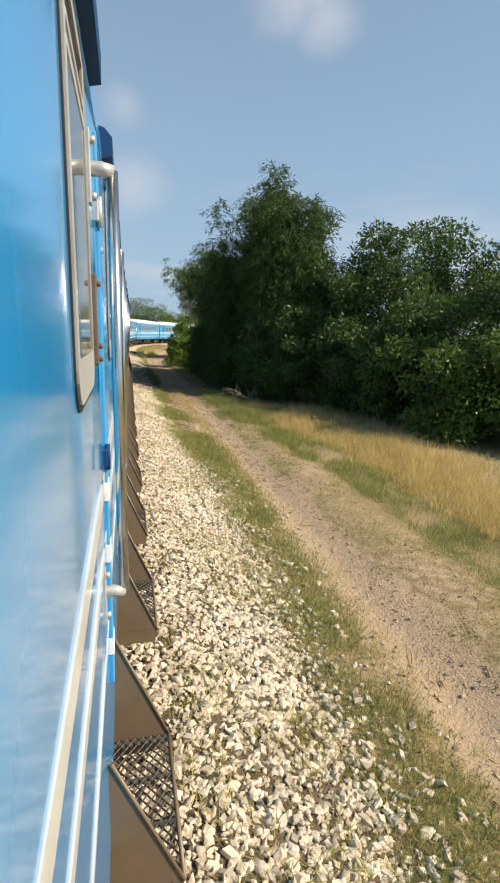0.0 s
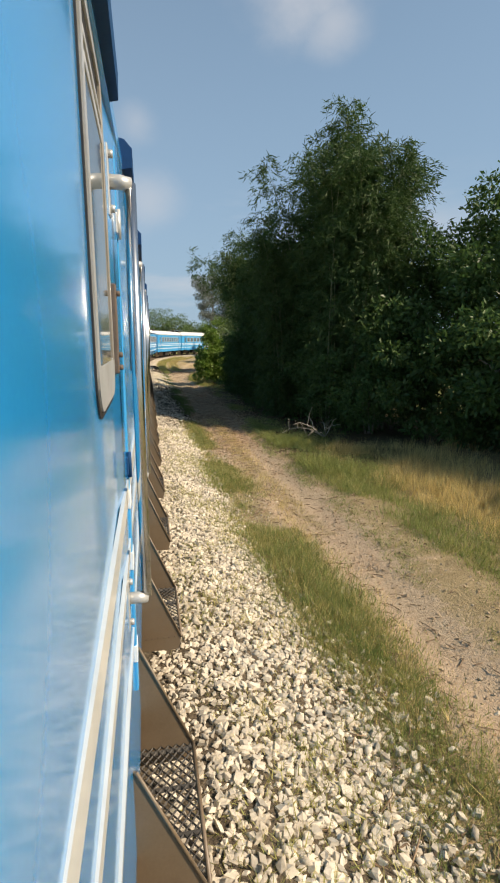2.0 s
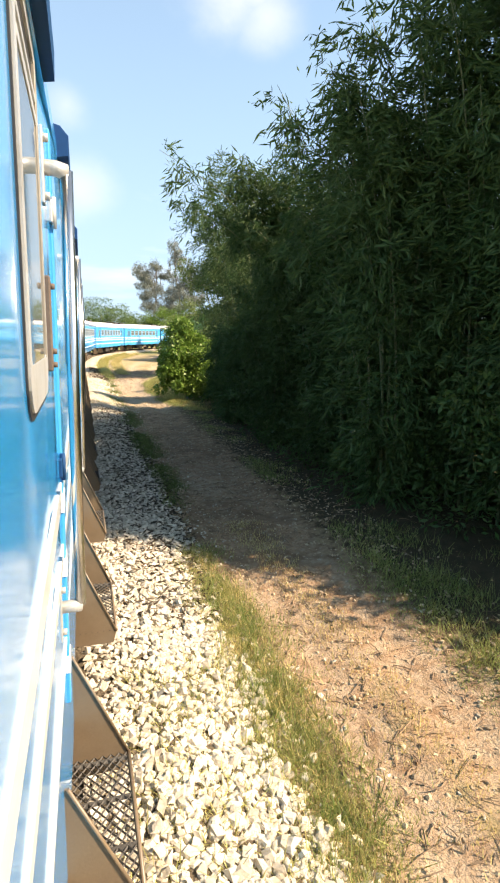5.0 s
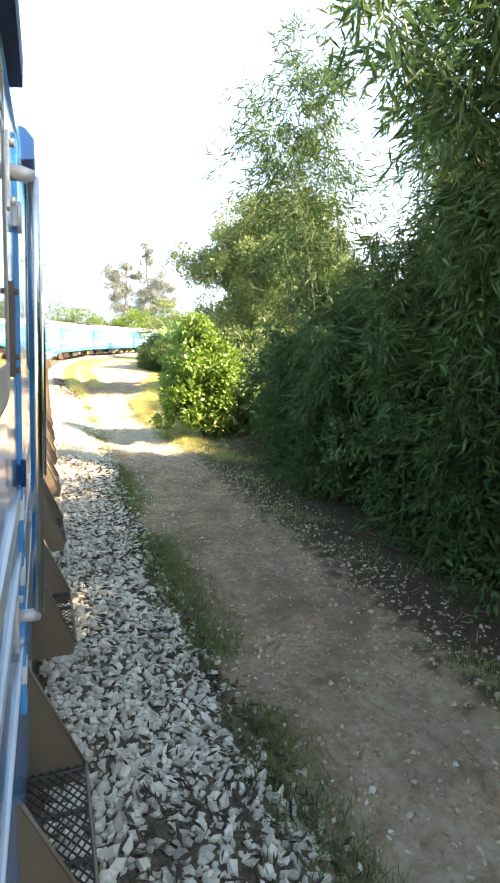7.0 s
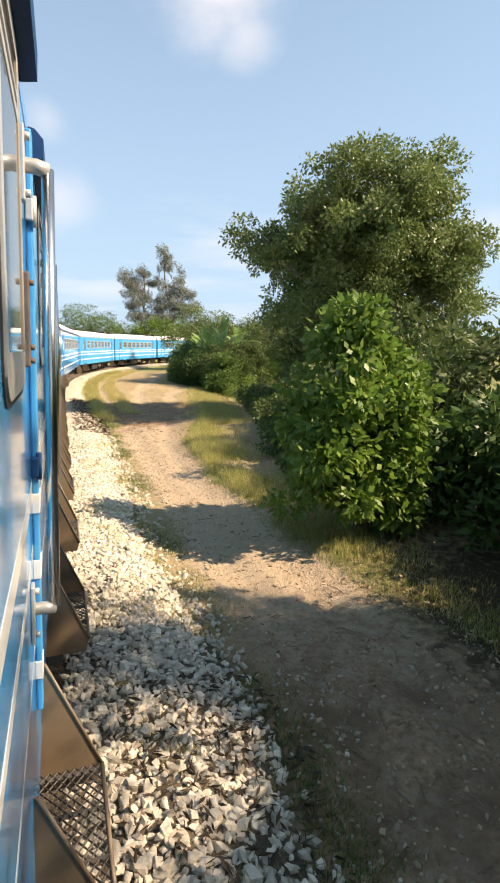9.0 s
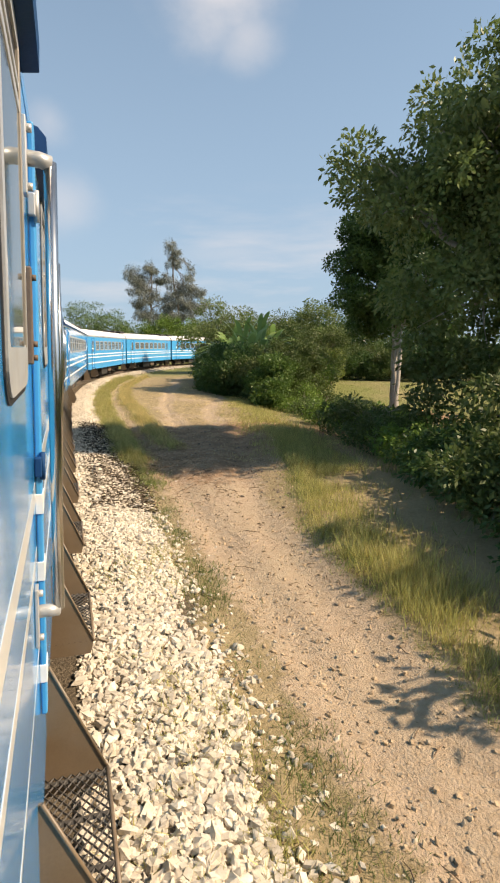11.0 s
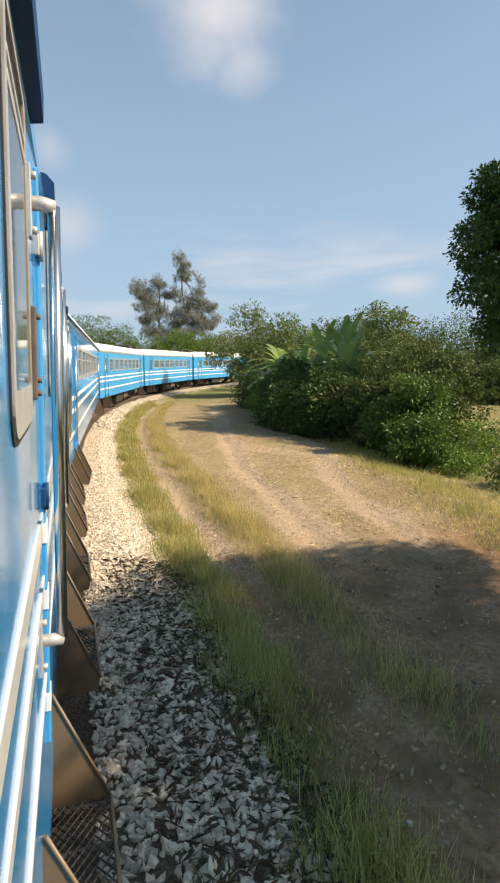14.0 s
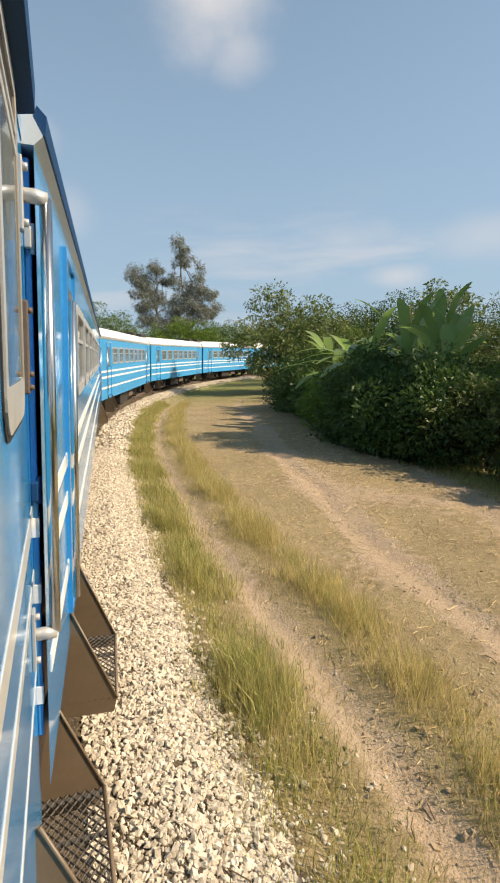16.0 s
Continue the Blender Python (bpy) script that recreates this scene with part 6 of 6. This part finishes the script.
for x, y, tall, count, sd, upright in ((11.4, 73.0, 4.3, 5, 68, 0.35), (12.4, 73.8, 4.7, 5, 69, 0.45), (11.2, 77.0, 4.4, 9, 71, 0.0), (11.9, 78.0, 4.8, 9, 72, 0.1), (12.2, 79.4, 4.4, 8, 73, 0.1), (11.6, 80.2, 4.0, 7, 74, 0.0), (12.9, 75.2, 5.6, 5, 75, 0.55), (11.9, 75.6, 5.0, 5, 76, 0.45), (13.9, 76.6, 5.0, 7, 77, 0.2), (13.6, 84.0, 4.8, 8, 78, 0.1), (15.8, 80.0, 5.2, 8, 79, 0.2)):
    banana(x, y, tall, count, sd, upright)

# trees in the middle distance
for x, y, r, top, n, mat, sd in ((17.0, 96.5, 3.4, 7.6, 24000, ROUND_LEAF, 81), (22.8, 87.0, 2.5, 6.6, 20000, ROUND_LEAF, 89), (24.0, 104.0, 3.6, 7.4, 20000, SCRUB_LEAF, 82), (32.0, 104.0, 4.4, 8.6, 22000, TREE_LEAF, 83), (38.0, 110.0, 5.0, 8.4, 20000, TREE_LEAF, 84), (28.0, 112.0, 4.5, 7.0, 18000, ROUND_LEAF, 85), (30.0, 92.0, 3.2, 5.0, 14000, SCRUB_LEAF, 86), (46.0, 104.0, 5.5, 8.0, 18000, TREE_LEAF, 87), (36.0, 84.0, 3.4, 3.6, 12000, SCRUB_LEAF, 88)):
    tree("broadleaf_tree", (x, y), (x, y, top * 0.45), [((x, y, top * 0.62), (r, r, top * 0.38)), ((x - r * 0.6, y, top * 0.5), (r * 0.7, r * 0.7, top * 0.3)), ((x + r * 0.6, y - 1, top * 0.45), (r * 0.8, r * 0.8, top * 0.34)), ((x, y - r * 0.5, top * 0.3), (r * 0.9, r * 0.7, top * 0.25))], 120, r * 0.2, n * 2 // 3, (0.26, 0.13), mat, sd, "green tree beyond the bend of the line", trunk_r=0.2, plain=True)


def casuarina(x, y, tall, lobes, leaves, seed):
    """A slender tree of drooping plumes. lobes: offset across, height, half-width and half-height."""
    return tree("casuarina_tree", (x, y), (x + lobes[0][0], y, tall * 0.9), [((x + a, y, h), (w, w, q)) for a, h, w, q in lobes], 190, 0.72, leaves, (1.1, 0.075), PINE_LEAF, seed, "tall feathery casuarina tree, greyed for haze, in the distance", trunk_r=0.3, droop=0.9, spread=0.45, plain=True)


casuarina(23.0, 190.0, 26.5, [(1.5, 24.2, 1.9, 1.8), (-3.6, 22.8, 1.8, 1.6), (4.0, 21.6, 1.6, 1.8), (-1.2, 20.6, 2.6, 2.2), (-2.6, 17.6, 2.2, 2.2), (1.6, 17.0, 2.4, 2.6), (-1.2, 13.0, 2.4, 3.2), (5.8, 14.6, 2.0, 2.2), (2.6, 10.5, 3.2, 2.6)], 17000, 91)
casuarina(32.6, 190.0, 32.0, [(-2.0, 29.6, 1.5, 2.0), (-1.2, 26.2, 2.0, 2.0), (2.6, 25.0, 1.4, 2.2), (-3.8, 21.6, 1.7, 1.6), (1.2, 21.0, 2.6, 2.4), (4.2, 18.4, 2.2, 2.2), (-1.4, 17.0, 2.8, 2.4), (6.6, 14.6, 1.9, 1.9), (2.4, 13.6, 3.6, 2.8), (-2.4, 11.0, 3.0, 2.6)], 20000, 92)
for x, y, r, top, mat, sd, label in ((4.6, 134.0, 5.0, 10.6, FAR_LEAF, 101, "dark rounded tree behind the train"), (-4.0, 140.0, 5.0, 8.5, FAR_LEAF, 103, "dark rounded tree behind the train"), (15.0, 150.0, 4.2, 8.2, FAR_LEAF, 102, "rounded green tree behind the train"), (19.6, 146.0, 3.6, 8.8, BUSH_LEAF, 106, "bright green tree behind the train"), (24.2, 147.0, 3.8, 8.4, BUSH_LEAF, 104, "bright green tree behind the train"), (29.0, 150.0, 4.4, 8.8, FAR_LEAF, 105, "rounded green tree behind the train"), (36.0, 148.0, 4.6, 7.6, FAR_LEAF, 107, "rounded green tree behind the train"), (48.0, 140.0, 6.0, 8.0, FAR_LEAF, 108, "rounded green tree behind the train")):
    tree("broadleaf_tree", (x, y), (x, y, top * 0.5), [((x, y, top * 0.66), (r, r, top * 0.30)), ((x - r * 0.7, y, top * 0.46), (r * 0.6, r * 0.7, top * 0.34)), ((x + r * 0.7, y, top * 0.46), (r * 0.6, r * 0.7, top * 0.34))], 130, r * 0.2, 15000, (0.30, 0.16), mat, sd, label, trunk_r=0.3, plain=True)


def far_wood():
    """A belt of trees at the horizon."""
    rng = np.random.default_rng(7)
    n = 420
    ang = rng.uniform(radians(-25), radians(75), n)
    d = rng.uniform(190, 330, n)
    c = np.stack([d * np.sin(ang), 40 + d * np.cos(ang), rng.uniform(0, 4.5, n)], -1)
    r = rng.uniform(2.5, 5.5, n)
    p, w = clump_points(rng, c, r[:, None] * np.array([[1.2, 1.2, 0.8]]), np.full(n, 110), 0.4)
    tagged(hang("far_wood", leaf_mesh("far_wood", p, 1.5, 0.9, w, rng, plain=True), FAR_LEAF), "belt of green woodland on the horizon", "woodland", kind="stuff")


far_wood()


def dead_branch():
    rng = np.random.default_rng(9)
    thing = new("dead_branch")
    thing.location = (4.75, 20.9, 0.0)
    thing.scale = (0.8, 0.8, 0.8)
    paths = []
    for d, r in (((-0.9, -0.5, 0.75), 0.022), ((-0.5, -0.9, 0.42), 0.02), ((0.3, -0.7, 0.6), 0.018), ((-1.2, -0.1, 0.40), 0.016), ((0.7, -0.4, 0.9), 0.018)):
        pts, rad = limb(rng, (0.6, 0.4, 0.1), d, r, r * 0.3, 6, 0.1)
        paths.append((pts, rad))
        for k in (2, 3, 4):
            paths.append(limb(rng, pts[k], pts[k] + rng.normal(0, 0.25, 3) + [0, 0, 0.12], r * 0.5, r * 0.2, 4))
    v, f = bar_arrays(paths, 5)
    hang("twig_fork", mesh_of("twig_fork", v, f, True), PALE_BARK, thing)
    tagged(thing, "bare pale dead branch sticking out at the thicket's foot", "branch")


dead_branch()
